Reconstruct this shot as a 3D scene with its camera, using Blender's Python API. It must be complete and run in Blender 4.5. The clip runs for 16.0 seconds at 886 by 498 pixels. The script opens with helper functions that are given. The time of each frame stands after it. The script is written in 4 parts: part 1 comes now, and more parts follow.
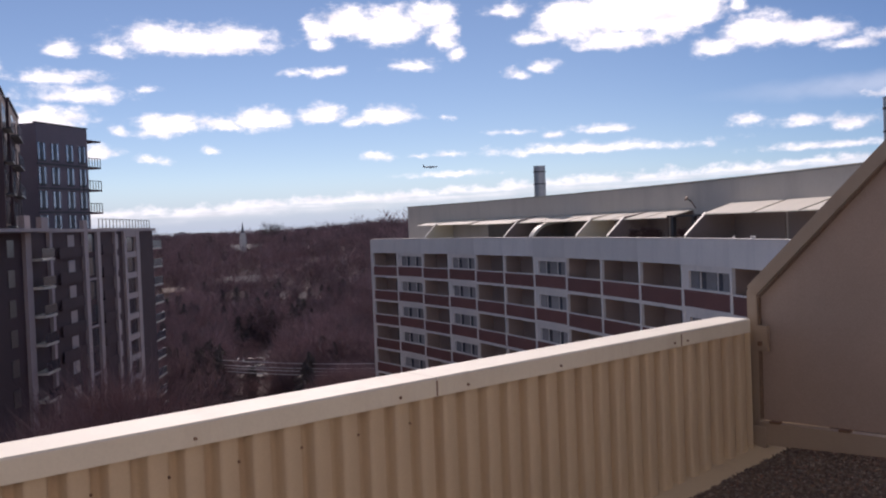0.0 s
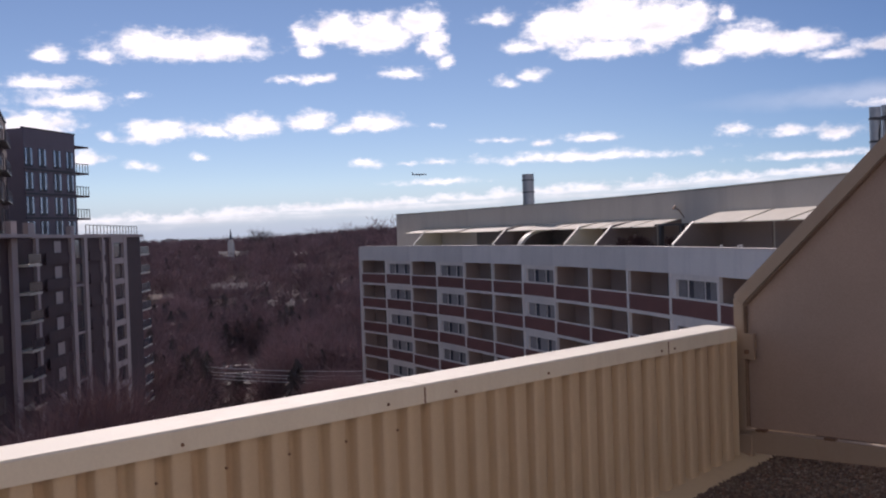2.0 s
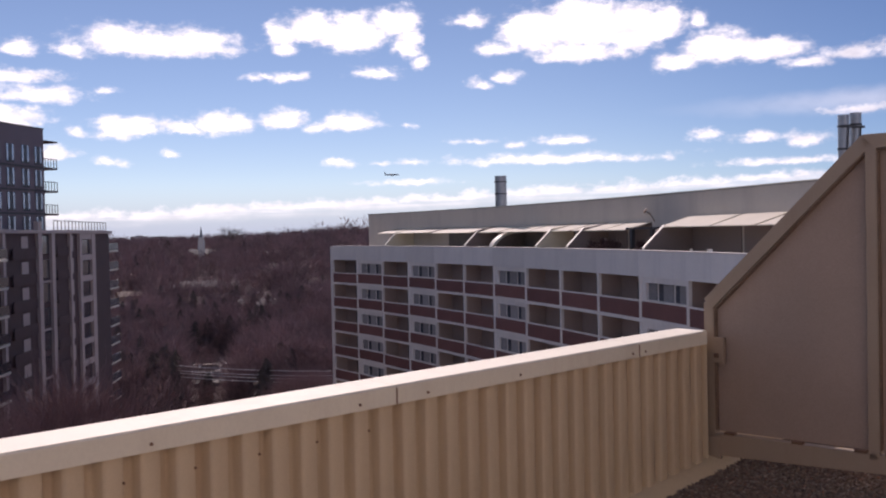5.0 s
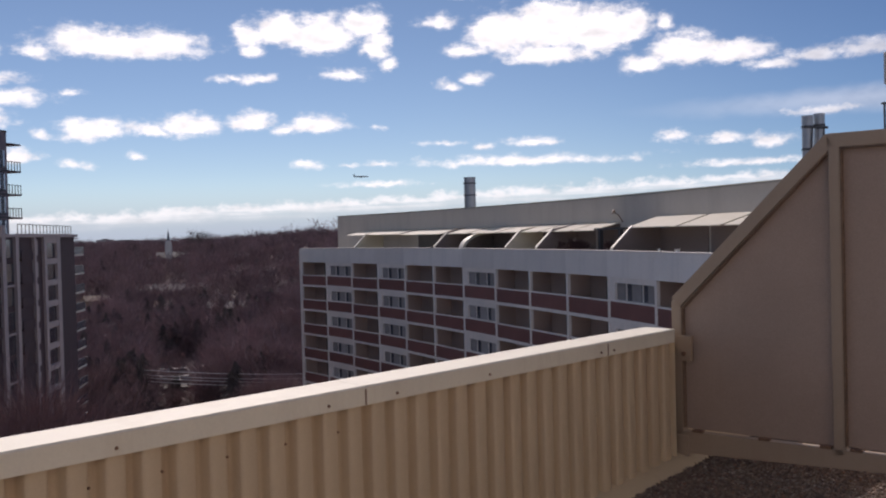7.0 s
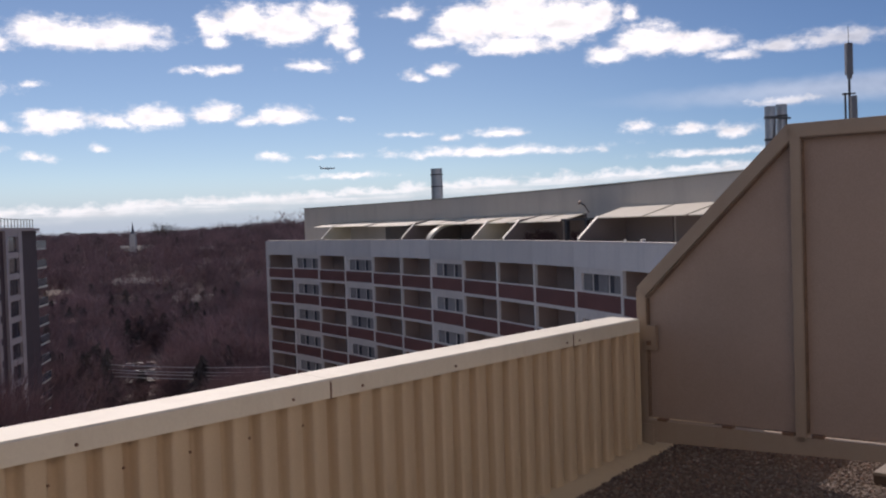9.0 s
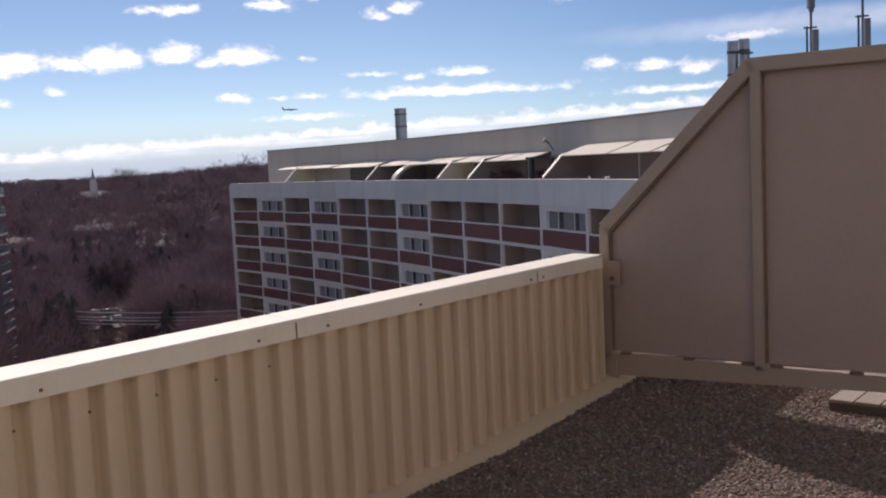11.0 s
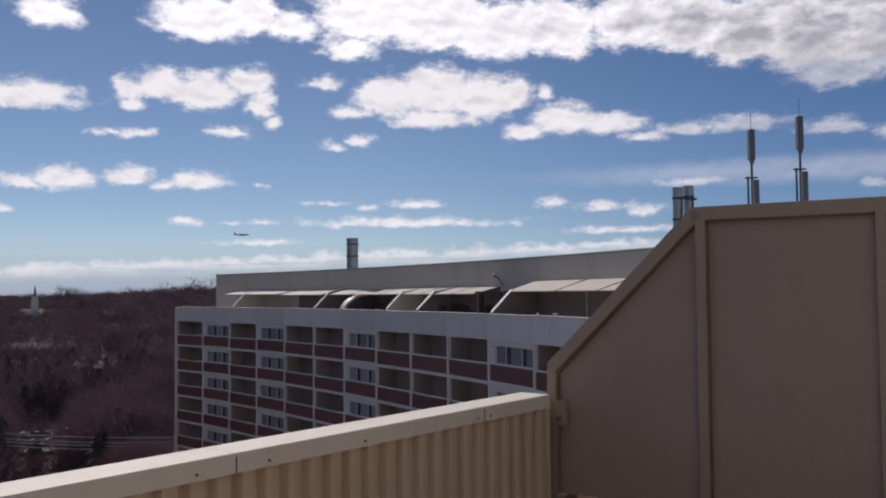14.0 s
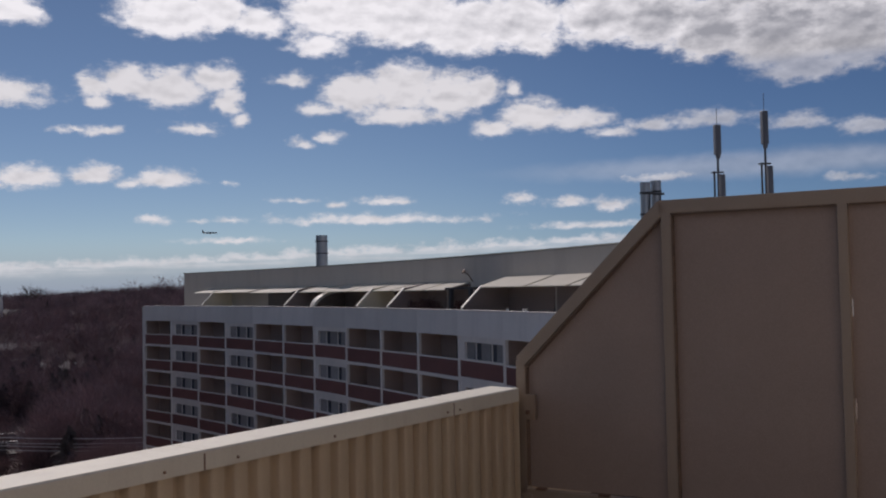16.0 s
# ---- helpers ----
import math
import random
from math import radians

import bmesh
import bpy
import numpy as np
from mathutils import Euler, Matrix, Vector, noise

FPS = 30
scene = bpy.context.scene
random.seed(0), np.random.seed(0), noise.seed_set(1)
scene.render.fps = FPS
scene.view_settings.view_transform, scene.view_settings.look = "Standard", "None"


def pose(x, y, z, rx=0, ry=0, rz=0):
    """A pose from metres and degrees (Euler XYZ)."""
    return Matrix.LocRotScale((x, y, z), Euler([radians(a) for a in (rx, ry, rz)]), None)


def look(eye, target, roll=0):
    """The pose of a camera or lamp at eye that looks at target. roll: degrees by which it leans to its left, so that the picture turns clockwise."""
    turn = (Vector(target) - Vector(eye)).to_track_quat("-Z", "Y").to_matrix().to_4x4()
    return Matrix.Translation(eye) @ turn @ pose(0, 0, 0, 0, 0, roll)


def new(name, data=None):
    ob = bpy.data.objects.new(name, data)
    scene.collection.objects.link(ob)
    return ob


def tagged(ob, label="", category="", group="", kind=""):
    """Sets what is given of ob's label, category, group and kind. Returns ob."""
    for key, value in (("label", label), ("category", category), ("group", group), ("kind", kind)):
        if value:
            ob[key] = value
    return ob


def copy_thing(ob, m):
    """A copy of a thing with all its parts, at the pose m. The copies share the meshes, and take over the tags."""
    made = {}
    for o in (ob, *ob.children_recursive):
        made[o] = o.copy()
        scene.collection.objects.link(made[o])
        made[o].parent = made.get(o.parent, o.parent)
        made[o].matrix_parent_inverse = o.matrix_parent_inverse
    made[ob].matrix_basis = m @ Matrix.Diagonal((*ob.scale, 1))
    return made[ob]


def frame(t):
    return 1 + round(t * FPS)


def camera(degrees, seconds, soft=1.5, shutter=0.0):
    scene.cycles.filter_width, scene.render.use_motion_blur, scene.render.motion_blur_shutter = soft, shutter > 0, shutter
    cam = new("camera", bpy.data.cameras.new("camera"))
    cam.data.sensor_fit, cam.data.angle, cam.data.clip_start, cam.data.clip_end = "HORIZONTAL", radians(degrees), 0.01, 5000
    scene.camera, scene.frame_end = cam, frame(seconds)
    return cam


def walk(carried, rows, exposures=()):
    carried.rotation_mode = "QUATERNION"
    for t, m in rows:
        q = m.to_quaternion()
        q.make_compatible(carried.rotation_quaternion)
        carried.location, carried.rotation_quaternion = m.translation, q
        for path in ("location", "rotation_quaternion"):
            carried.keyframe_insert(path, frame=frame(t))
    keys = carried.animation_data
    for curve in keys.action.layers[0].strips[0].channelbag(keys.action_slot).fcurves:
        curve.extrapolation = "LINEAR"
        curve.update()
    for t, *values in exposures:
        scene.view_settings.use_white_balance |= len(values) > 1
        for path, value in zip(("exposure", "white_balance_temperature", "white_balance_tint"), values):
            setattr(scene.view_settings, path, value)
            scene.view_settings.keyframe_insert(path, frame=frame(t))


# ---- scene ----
cam = camera(49.62, 16.0, soft=2.1)
walk(cam, [
    (0.0, pose(-0.010, -0.020, 1.611, 88.530, 2.242, 1.235)),
    (0.5, pose(-0.014, -0.035, 1.607, 88.573, 2.021, 0.831)),
    (1.0, pose(-0.018, -0.037, 1.606, 88.516, 1.808, 0.291)),
    (1.5, pose(-0.016, -0.046, 1.613, 88.893, 2.104, 0.322)),
    (2.0, pose(-0.010, -0.033, 1.609, 88.963, 1.964, 0.551)),
    (2.5, pose(-0.010, -0.032, 1.605, 88.703, 1.600, 0.341)),
    (3.0, pose(-0.015, -0.024, 1.604, 88.127, 1.469, 0.019)),
    (3.5, pose(-0.017, -0.018, 1.606, 88.026, 1.283, -0.440)),
    (4.0, pose(-0.021, -0.022, 1.609, 88.341, 1.245, -0.575)),
    (6.5, pose(-0.016, -0.024, 1.604, 89.195, 1.311, -2.516)),
    (7.0, pose(-0.014, -0.015, 1.601, 89.012, 1.521, -2.949)),
    (7.5, pose(-0.006, -0.010, 1.604, 88.802, 1.757, -3.322)),
    (8.0, pose(-0.011, -0.009, 1.603, 88.812, 1.506, -3.262)),
    (8.5, pose(-0.010, -0.006, 1.601, 88.714, 1.591, -3.601)),
    (9.0, pose(0.000, 0.000, 1.600, 88.446, 1.837, -4.900)),
    (9.5, pose(0.014, 0.006, 1.602, 87.898, 3.112, -7.154)),
    (9.7, pose(0.012, 0.001, 1.595, 87.103, 2.781, -7.203)),
    (11.8, pose(0.014, -0.008, 1.593, 84.655, 2.785, -6.907)),
    (12.0, pose(0.016, -0.002, 1.598, 84.930, 2.662, -7.021)),
    (12.2, pose(0.016, -0.004, 1.603, 85.980, 1.715, -7.421)),
    (12.5, pose(0.016, -0.006, 1.610, 87.445, 2.224, -7.741)),
    (13.0, pose(0.011, -0.006, 1.614, 89.247, 0.825, -8.583)),
    (13.5, pose(0.005, -0.011, 1.619, 92.226, 0.654, -9.390)),
    (14.0, pose(0.004, -0.012, 1.616, 92.559, 0.539, -9.991)),
    (14.5, pose(0.004, -0.021, 1.611, 93.030, 1.112, -9.485)),
    (15.0, pose(0.004, -0.026, 1.607, 93.916, 1.383, -9.823)),
    (15.5, pose(0.007, -0.024, 1.601, 92.994, 1.230, -11.264)),
    (16.0, pose(0.012, -0.021, 1.605, 92.325, 1.069, -11.777)),
], exposures=[
    (0.0, 0.03, 6750, 26), (0.5, 0.1, 6850, 31), (1.0, 0.09, 6850, 32), (1.5, -0.13, 6750, 22), (2.0, -0.04, 6700, 26), (2.5, 0.07, 6850, 31),
    (3.0, -0.08, 6880, 23), (3.5, -0.03, 6880, 24), (4.0, 0.1, 6900, 31), (6.5, -0.03, 6850, 27), (7.0, -0.1, 6800, 22), (9.5, -0.1, 6830, 22), (12.0, 0.25, 6820, 23), (12.5, -0.04, 6800, 23),
    (13.0, -0.04, 6780, 23), (13.5, -0.06, 6650, 30), (14.0, -0.47, 6580, 21), (15.0, -0.6, 6600, 21), (15.5, -0.8, 6580, 20), (16.0, -0.75, 6580, 20)])

# ---- light ----
SUN_AZ, SUN_EL = -13.0, 33.2
world = bpy.data.worlds.new("world")
scene.world = world
world.use_nodes = True


def nd(tree, kind, **props):
    n = tree.nodes.new(kind)
    for k, v in props.items():
        if k == "op":
            n.operation = v
        elif k == "vals":
            for j, w in v.items():
                n.inputs[j].default_value = w
    return n


# clouds: azimuth, elevation, half width, half height, all in degrees
CLOUDS_WEST = [
    (-15.1, 10.94, 5.05, 0.87), (-17.4, 11.14, 2.26, 0.84), (-13.3, 11.03, 2.78, 0.87), (-19.8, 10.37, 1.22, 0.35),
    (-22.6, 10.43, 1.11, 0.49), (-26.6, 9.29, 1.04, 0.56), (-22.7, 8.89, 2.51, 0.42), (-21.7, 7.98, 2.85, 0.49),
    (-23.4, 6.67, 2.44, 0.7), (-20.8, 4.79, 1.11, 0.45), (-19.6, 5.98, 0.59, 0.31), (-16.8, 6.33, 2.09, 0.66),
    (-17.6, 5.89, 1.18, 0.45), (-11.7, 6.48, 2.16, 0.7), (-13.6, 6.16, 1.39, 0.42), (-8.1, 6.73, 1.53, 0.66),
    (-4.4, 6.52, 1.88, 0.63), (-6.2, 6.34, 0.87, 0.31),
]
CLOUDS_SMALL = [
    (-17.8, 4.3, 0.84, 0.28), (-14.8, 4.79, 0.45, 0.17), (-5.1, 4.2, 0.9, 0.24), (-7.3, 9.21, 0.66, 0.24),
    (-9.1, 9.22, 0.49, 0.17), (-2.2, 9.41, 1.11, 0.38), (-18.1, 8.25, 0.63, 0.17), (-2.6, 4.14, 0.45, 0.14),
    (-0.7, 4.17, 0.94, 0.13), (7.8, 4.15, 5.85, 0.31), (3.4, 5.31, 1.18, 0.14), (5.6, 5.05, 0.66, 0.17),
    (8.5, 5.25, 1.6, 0.28), (16.5, 5.2, 1.04, 0.38), (19.4, 4.94, 1.18, 0.35), (21.9, 4.75, 1.25, 0.42),
    (20.9, 3.54, 3.31, 0.21), (-0.6, 2.99, 2.09, 0.14),
]
CLOUDS_HIGH = [
    (-8.1, 11.62, 1.11, 0.9), (-6.3, 11.96, 2.26, 0.97), (-4.1, 11.66, 2.37, 1.32), (-1.5, 12.3, 1.74, 0.94),
    (-0.7, 11.07, 0.97, 0.97), (-0.0, 9.96, 0.52, 0.45), (-8.0, 10.71, 0.7, 0.42), (3.0, 12.31, 1.18, 0.45),
    (4.6, 10.62, 1.39, 0.45), (6.7, 11.61, 2.26, 1.46), (9.6, 11.84, 2.61, 1.67), (12.4, 11.49, 2.51, 1.57),
    (14.3, 11.65, 1.39, 1.11), (9.4, 10.3, 3.31, 0.63), (16.3, 11.67, 0.7, 0.56), (14.8, 9.45, 1.39, 0.56),
    (17.3, 10.15, 2.16, 1.11), (20.1, 9.78, 2.37, 0.7), (22.0, 8.94, 1.6, 0.35), (24.4, 9.29, 1.46, 0.42),
    (27.5, 9.41, 2.96, 0.56), (32.4, 8.95, 1.81, 0.45), (35.9, 8.41, 1.6, 0.56),
]
CLOUDS_THIN = [
    (3.5, 8.64, 0.77, 0.31), (5.0, 8.98, 0.97, 0.38), (-8.2, 9.14, 0.77, 0.28), (-9.9, 9.13, 0.56, 0.17),
    (-3.2, 9.41, 1.11, 0.31), (-0.7, 6.35, 0.38, 0.14), (35.0, 5.75, 1.39, 0.31), (24.9, 6.25, 2.16, 0.31),
]
CLOUD_DECK = [
    (-12.4, 15.46, 1.91, 0.97), (-4.0, 15.8, 3.48, 1.6), (-1.3, 16.25, 1.91, 1.57), (1.0, 15.55, 1.91, 1.04),
    (4.5, 14.36, 2.02, 0.77), (5.8, 16.29, 3.83, 1.91), (9.9, 15.97, 4.18, 2.26), (13.3, 15.28, 3.48, 2.02),
    (16.4, 15.5, 3.83, 1.91), (17.7, 14.33, 1.57, 0.87), (21.4, 15.57, 3.13, 1.91), (24.7, 15.34, 3.48, 2.16),
    (27.9, 14.46, 3.31, 2.26), (31.6, 13.95, 3.83, 2.61), (32.9, 11.98, 2.96, 1.11), (35.4, 13.68, 3.83, 2.61),
    (13.0, 20.65, 29.0, 3.83), (35.2, 16.94, 10.44, 3.13),
]


def build_sky(tree):
    L = tree.links.new
    tree.nodes.clear()

    def maths(op, a, b=None, c=None, clamp=False):
        n = nd(tree, "ShaderNodeMath", op=op)
        n.use_clamp = clamp
        for k, v in enumerate((a, b, c)):
            if v is None:
                continue
            if isinstance(v, (int, float)):
                n.inputs[k].default_value = v
            else:
                L(v, n.inputs[k])
        return n.outputs[0]

    def vector(op, a, *consts):
        n = nd(tree, "ShaderNodeVectorMath", op=op)
        L(a, n.inputs[0])
        for k, v in enumerate(consts):
            if isinstance(v, tuple):
                n.inputs[k + 1].default_value = v
            else:
                L(v, n.inputs[k + 1])
        return n.outputs["Value"] if op == "LENGTH" else n.outputs[0]

    def ramp(v, a, b, lo, hi, soft=True):
        n = nd(tree, "ShaderNodeMapRange", vals={1: a, 2: b, 3: lo, 4: hi})
        n.interpolation_type = "SMOOTHSTEP" if soft else "LINEAR"
        L(v, n.inputs[0])
        return n.outputs[0]

    def sep_deg(v, k=0):
        n = nd(tree, "ShaderNodeSeparateXYZ")
        L(v, n.inputs[0])
        return n.outputs[k]

    def noise_at(v, scale, detail, rough, colour=False):
        n = nd(tree, "ShaderNodeTexNoise", vals={"Scale": scale, "Detail": detail, "Roughness": rough})
        L(v, n.inputs["Vector"])
        return n.outputs["Color" if colour else "Fac"]

    out = nd(tree, "ShaderNodeOutputWorld")
    sky = nd(tree, "ShaderNodeTexSky")
    sky.sky_type = "NISHITA"
    sky.sun_disc = False
    sky.sun_elevation = radians(SUN_EL)
    sky.sun_rotation = radians(SUN_AZ)
    sky.air_density, sky.dust_density, sky.ozone_density = 0.7, 0.0, 2.5
    geo = nd(tree, "ShaderNodeTexCoord")
    sep = nd(tree, "ShaderNodeSeparateXYZ")
    L(geo.outputs["Generated"], sep.inputs[0])
    comb = nd(tree, "ShaderNodeCombineXYZ")
    L(maths("ARCTAN2", sep.outputs[0], sep.outputs[1]), comb.inputs[0])
    L(maths("ARCSINE", sep.outputs[2]), comb.inputs[1])
    scaled = nd(tree, "ShaderNodeVectorMath", op="SCALE", vals={3: 57.29578})
    L(comb.outputs[0], scaled.inputs[0])
    deg = scaled.outputs[0]
    wide = vector("MULTIPLY", deg, (0.75, 1.25, 1.0))
    # billows: warp the directions a little
    push = vector("MULTIPLY", vector("SUBTRACT", noise_at(wide, 0.9, 4.0, 0.55, True), (0.5, 0.5, 0.5)), (1.1, 0.55, 0.0))
    pos = vector("ADD", deg, push)
    last = None
    here = pos
    for i, (a, e, ra, re) in enumerate(CLOUDS_WEST + CLOUDS_SMALL + CLOUDS_HIGH + CLOUDS_THIN + CLOUD_DECK):
        if i and i % 14 == 0:
            # a chain of batches keeps the shader's memory small
            here = vector("MULTIPLY_ADD", last, (1e-6, 1e-6, 0.0), pos)
        k = re ** 0.55
        ra, re = ra * 0.89, re * 0.92
        n = nd(tree, "ShaderNodeVectorMath", op="MULTIPLY_ADD", vals={1: (k / ra, k * 1.12 / re, 0), 2: (-k * a / ra, -k * 1.12 * (e - 0.12 * re) / re, 0)})
        L(here, n.inputs[0])
        # flat bases: below the middle the height counts for more
        flat = nd(tree, "ShaderNodeVectorMath", op="MULTIPLY_ADD", vals={1: (0, -0.2, 0)})
        L(vector("ABSOLUTE", n.outputs[0]), flat.inputs[0]), L(n.outputs[0], flat.inputs[2])
        reach = maths("SUBTRACT", vector("LENGTH", flat.outputs[0]), k)
        last = reach if last is None else maths("SMOOTH_MIN", last, reach, 0.1)
    billow = noise_at(wide, 1.15, 7.0, 0.6)
    fine = noise_at(wide, 4.2, 5.0, 0.62)
    lump = maths("MULTIPLY_ADD", billow, 1.6, -0.8)
    dist = maths("ADD", maths("ADD", last, lump), maths("MULTIPLY_ADD", fine, 0.34, -0.17))
    thin_east = ramp(sep_deg(deg), 17.0, 30.0, 1.0, 0.62)
    puffs = maths("POWER", ramp(dist, 0.4, -0.46, 0.0, 1.0), 1.5)
    puffs = maths("MULTIPLY", puffs, maths("MAXIMUM", thin_east, ramp(sep_deg(deg, 1), 11.3, 13.0, 0.0, 1.0)))
    sp = nd(tree, "ShaderNodeSeparateXYZ")
    L(pos, sp.inputs[0])
    az, el = sp.outputs[0], sp.outputs[1]
    # low bank of cloud on the horizon, its lumpy top rising to the east, streaked below
    top = maths("SUBTRACT", el, maths("MULTIPLY_ADD", az, 0.037, 2.2))
    rise = maths("ADD", top, maths("MULTIPLY_ADD", billow, 1.6, -0.8))
    crown = ramp(rise, 0.2, -0.35, 0.0, 1.0)
    streak_at = vector("MULTIPLY", deg, (0.1, 2.4, 1.0))
    streaks = ramp(noise_at(streak_at, 1.0, 4.0, 0.6), 0.36, 0.62, 0.0, 1.0)
    body = ramp(top, -1.1, -0.25, 0.0, 1.0)
    torn = maths("MULTIPLY_ADD", streaks, 0.7, 0.25)
    lower = ramp(top, -0.55, -0.25, 0.0, 1.0)
    bank = maths("MULTIPLY", maths("MULTIPLY", crown, body), maths("MAXIMUM", torn, lower))
    bank = maths("MULTIPLY", bank, 0.72)
    # thin veil
    veil = ramp(vector("LENGTH", vector("MULTIPLY_ADD", pos, (1 / 17, 1 / 0.95, 0), (-31 / 17, -6.7 / 0.95, 0))), 1.1, 0.2, 0.0, 0.3)
    cover = maths("MAXIMUM", maths("MAXIMUM", puffs, bank), veil)
    # unseen broken cumulus away from the view, added to brighten the shaded sides
    rest = ramp(noise_at(geo.outputs["Generated"], 3.0, 6.0, 0.55), 0.53, 0.66, 0.0, 0.75)
    beyond = maths("MAXIMUM", ramp(el, 22.0, 30.0, 0.0, 1.0, False), ramp(maths("ABSOLUTE", az), 46.0, 60.0, 0.0, 1.0, False))
    cover = maths("MAXIMUM", cover, maths("MULTIPLY", rest, beyond))
    # thick parts are greyer, most of all in the deck overhead and to the east; lumps have bright tops
    above = vector("ADD", wide, (-0.1, 0.45, 0.0))
    relief = maths("SUBTRACT", noise_at(above, 0.8, 3.0, 0.5), noise_at(wide, 0.8, 3.0, 0.5))
    thick = maths("MULTIPLY", ramp(dist, 0.0, -1.3, 0.0, 1.0), ramp(el, 11.0, 15.2, 0.3, 1.0))
    thick = maths("MULTIPLY", thick, ramp(az, 4.0, 30.0, 0.22, 1.1))
    grey = maths("ADD", maths("MULTIPLY", thick, 0.66), ramp(az, 17.0, 30.0, 0.0, 0.28))
    grey = maths("SUBTRACT", grey, maths("MULTIPLY", relief, 1.1))
    grey = maths("ADD", grey, ramp(top, -0.2, -0.9, 0.0, 0.22), clamp=True)
    white = nd(tree, "ShaderNodeMixRGB", vals={1: (1.14, 1.18, 1.19, 1), 2: (0.42, 0.45, 0.49, 1)})
    L(grey, white.inputs[0])
    bright = nd(tree, "ShaderNodeVectorMath", op="SCALE")
    L(white.outputs[0], bright.inputs[0]), L(ramp(el, 12.3, 14.3, 1.0, 1.22), bright.inputs[3])
    # the blue deepens away from the sun
    deep = nd(tree, "ShaderNodeMixRGB", vals={1: (*SKY_TINT, 1), 2: (SKY_TINT[0] * 0.66, SKY_TINT[1] * 0.78, SKY_TINT[2] * 0.91, 1)})
    L(ramp(az, 2.0, 34.0, 0.0, 1.0), deep.inputs[0])
    tint = vector("MULTIPLY", sky.outputs[0], deep.outputs[0])
    hz = nd(tree, "ShaderNodeMixRGB", vals={2: (0.41, 0.53, 0.69, 1)})
    L(ramp(sep.outputs[2], 0.06, 0.0, 0.0, 0.85), hz.inputs[0]), L(tint, hz.inputs[1])
    mix = nd(tree, "ShaderNodeMixRGB")
    L(cover, mix.inputs[0]), L(hz.outputs[0], mix.inputs[1]), L(bright.outputs[0], mix.inputs[2])
    bg = nd(tree, "ShaderNodeBackground", vals={"Strength": 1.0})
    L(mix.outputs[0], bg.inputs[0]), L(bg.outputs[0], out.inputs[0])


SKY_TINT = (0.078, 0.0808, 0.0798)
build_sky(world.node_tree)
sun_data = bpy.data.lights.new("sun", "SUN")
sun_data.energy, sun_data.angle, sun_data.color = 4.0, radians(0.55), (1.0, 0.95, 0.88)
sun = new("sun", sun_data)
sa, se = radians(SUN_AZ), radians(SUN_EL)
sun.matrix_world = look((0, 0, 0), (-math.sin(sa) * math.cos(se), -math.cos(sa) * math.cos(se), -math.sin(se)))


# ---- materials ----
def mat(name, color, rough=0.7, var=0.18, scale=3.0, fine=60.0, bump=0.15, metal=0.0, dirt=None, dirt_amount=0.0, random=0.0, alpha=None):
    m = bpy.data.materials.new(name)
    m.use_nodes = True
    t = m.node_tree
    b = t.nodes["Principled BSDF"]
    b.inputs["Roughness"].default_value, b.inputs["Metallic"].default_value = rough, metal
    tc = t.nodes.new("ShaderNodeTexCoord")
    L = t.links.new
    n1 = nd(t, "ShaderNodeTexNoise", vals={"Scale": scale, "Detail": 5.0, "Roughness": 0.6})
    n2 = nd(t, "ShaderNodeTexNoise", vals={"Scale": fine, "Detail": 3.0})
    L(tc.outputs["Object"], n1.inputs["Vector"]), L(tc.outputs["Object"], n2.inputs["Vector"])
    s = nd(t, "ShaderNodeMath", op="ADD")
    L(n1.outputs["Fac"], s.inputs[0]), L(n2.outputs["Fac"], s.inputs[1])
    src = s.outputs[0]
    if random:
        oi = t.nodes.new("ShaderNodeObjectInfo")
        ra = nd(t, "ShaderNodeMath", op="MULTIPLY_ADD", vals={1: random, 2: -random / 2})
        L(oi.outputs["Random"], ra.inputs[0])
        s2 = nd(t, "ShaderNodeMath", op="ADD")
        L(src, s2.inputs[0]), L(ra.outputs[0], s2.inputs[1])
        src = s2.outputs[0]
    r = nd(t, "ShaderNodeMapRange", vals={1: 0.55, 2: 1.45, 3: 1 - var, 4: 1 + var})
    L(src, r.inputs[0])
    c = nd(t, "ShaderNodeVectorMath", op="SCALE", vals={0: color})
    L(r.outputs[0], c.inputs[3])
    col = c.outputs[0]
    if dirt:
        n3 = nd(t, "ShaderNodeTexNoise", vals={"Scale": scale * 0.6, "Detail": 8.0, "Roughness": 0.7})
        mp = nd(t, "ShaderNodeMapping", vals={"Scale": (3.0, 3.0, 0.35)})
        L(tc.outputs["Object"], mp.inputs[0]), L(mp.outputs[0], n3.inputs["Vector"])
        dr = nd(t, "ShaderNodeMapRange", vals={1: 0.5, 2: 0.75, 3: 0.0, 4: dirt_amount})
        L(n3.outputs["Fac"], dr.inputs[0])
        mx = nd(t, "ShaderNodeMixRGB", vals={2: (*dirt, 1)})
        L(dr.outputs[0], mx.inputs[0]), L(col, mx.inputs[1])
        col = mx.outputs[0]
    L(col, b.inputs["Base Color"])
    if bump:
        bp = nd(t, "ShaderNodeBump", vals={"Strength": bump, "Distance": 0.01})
        L(n2.outputs["Fac"], bp.inputs["Height"]), L(bp.outputs[0], b.inputs["Normal"])
    return m


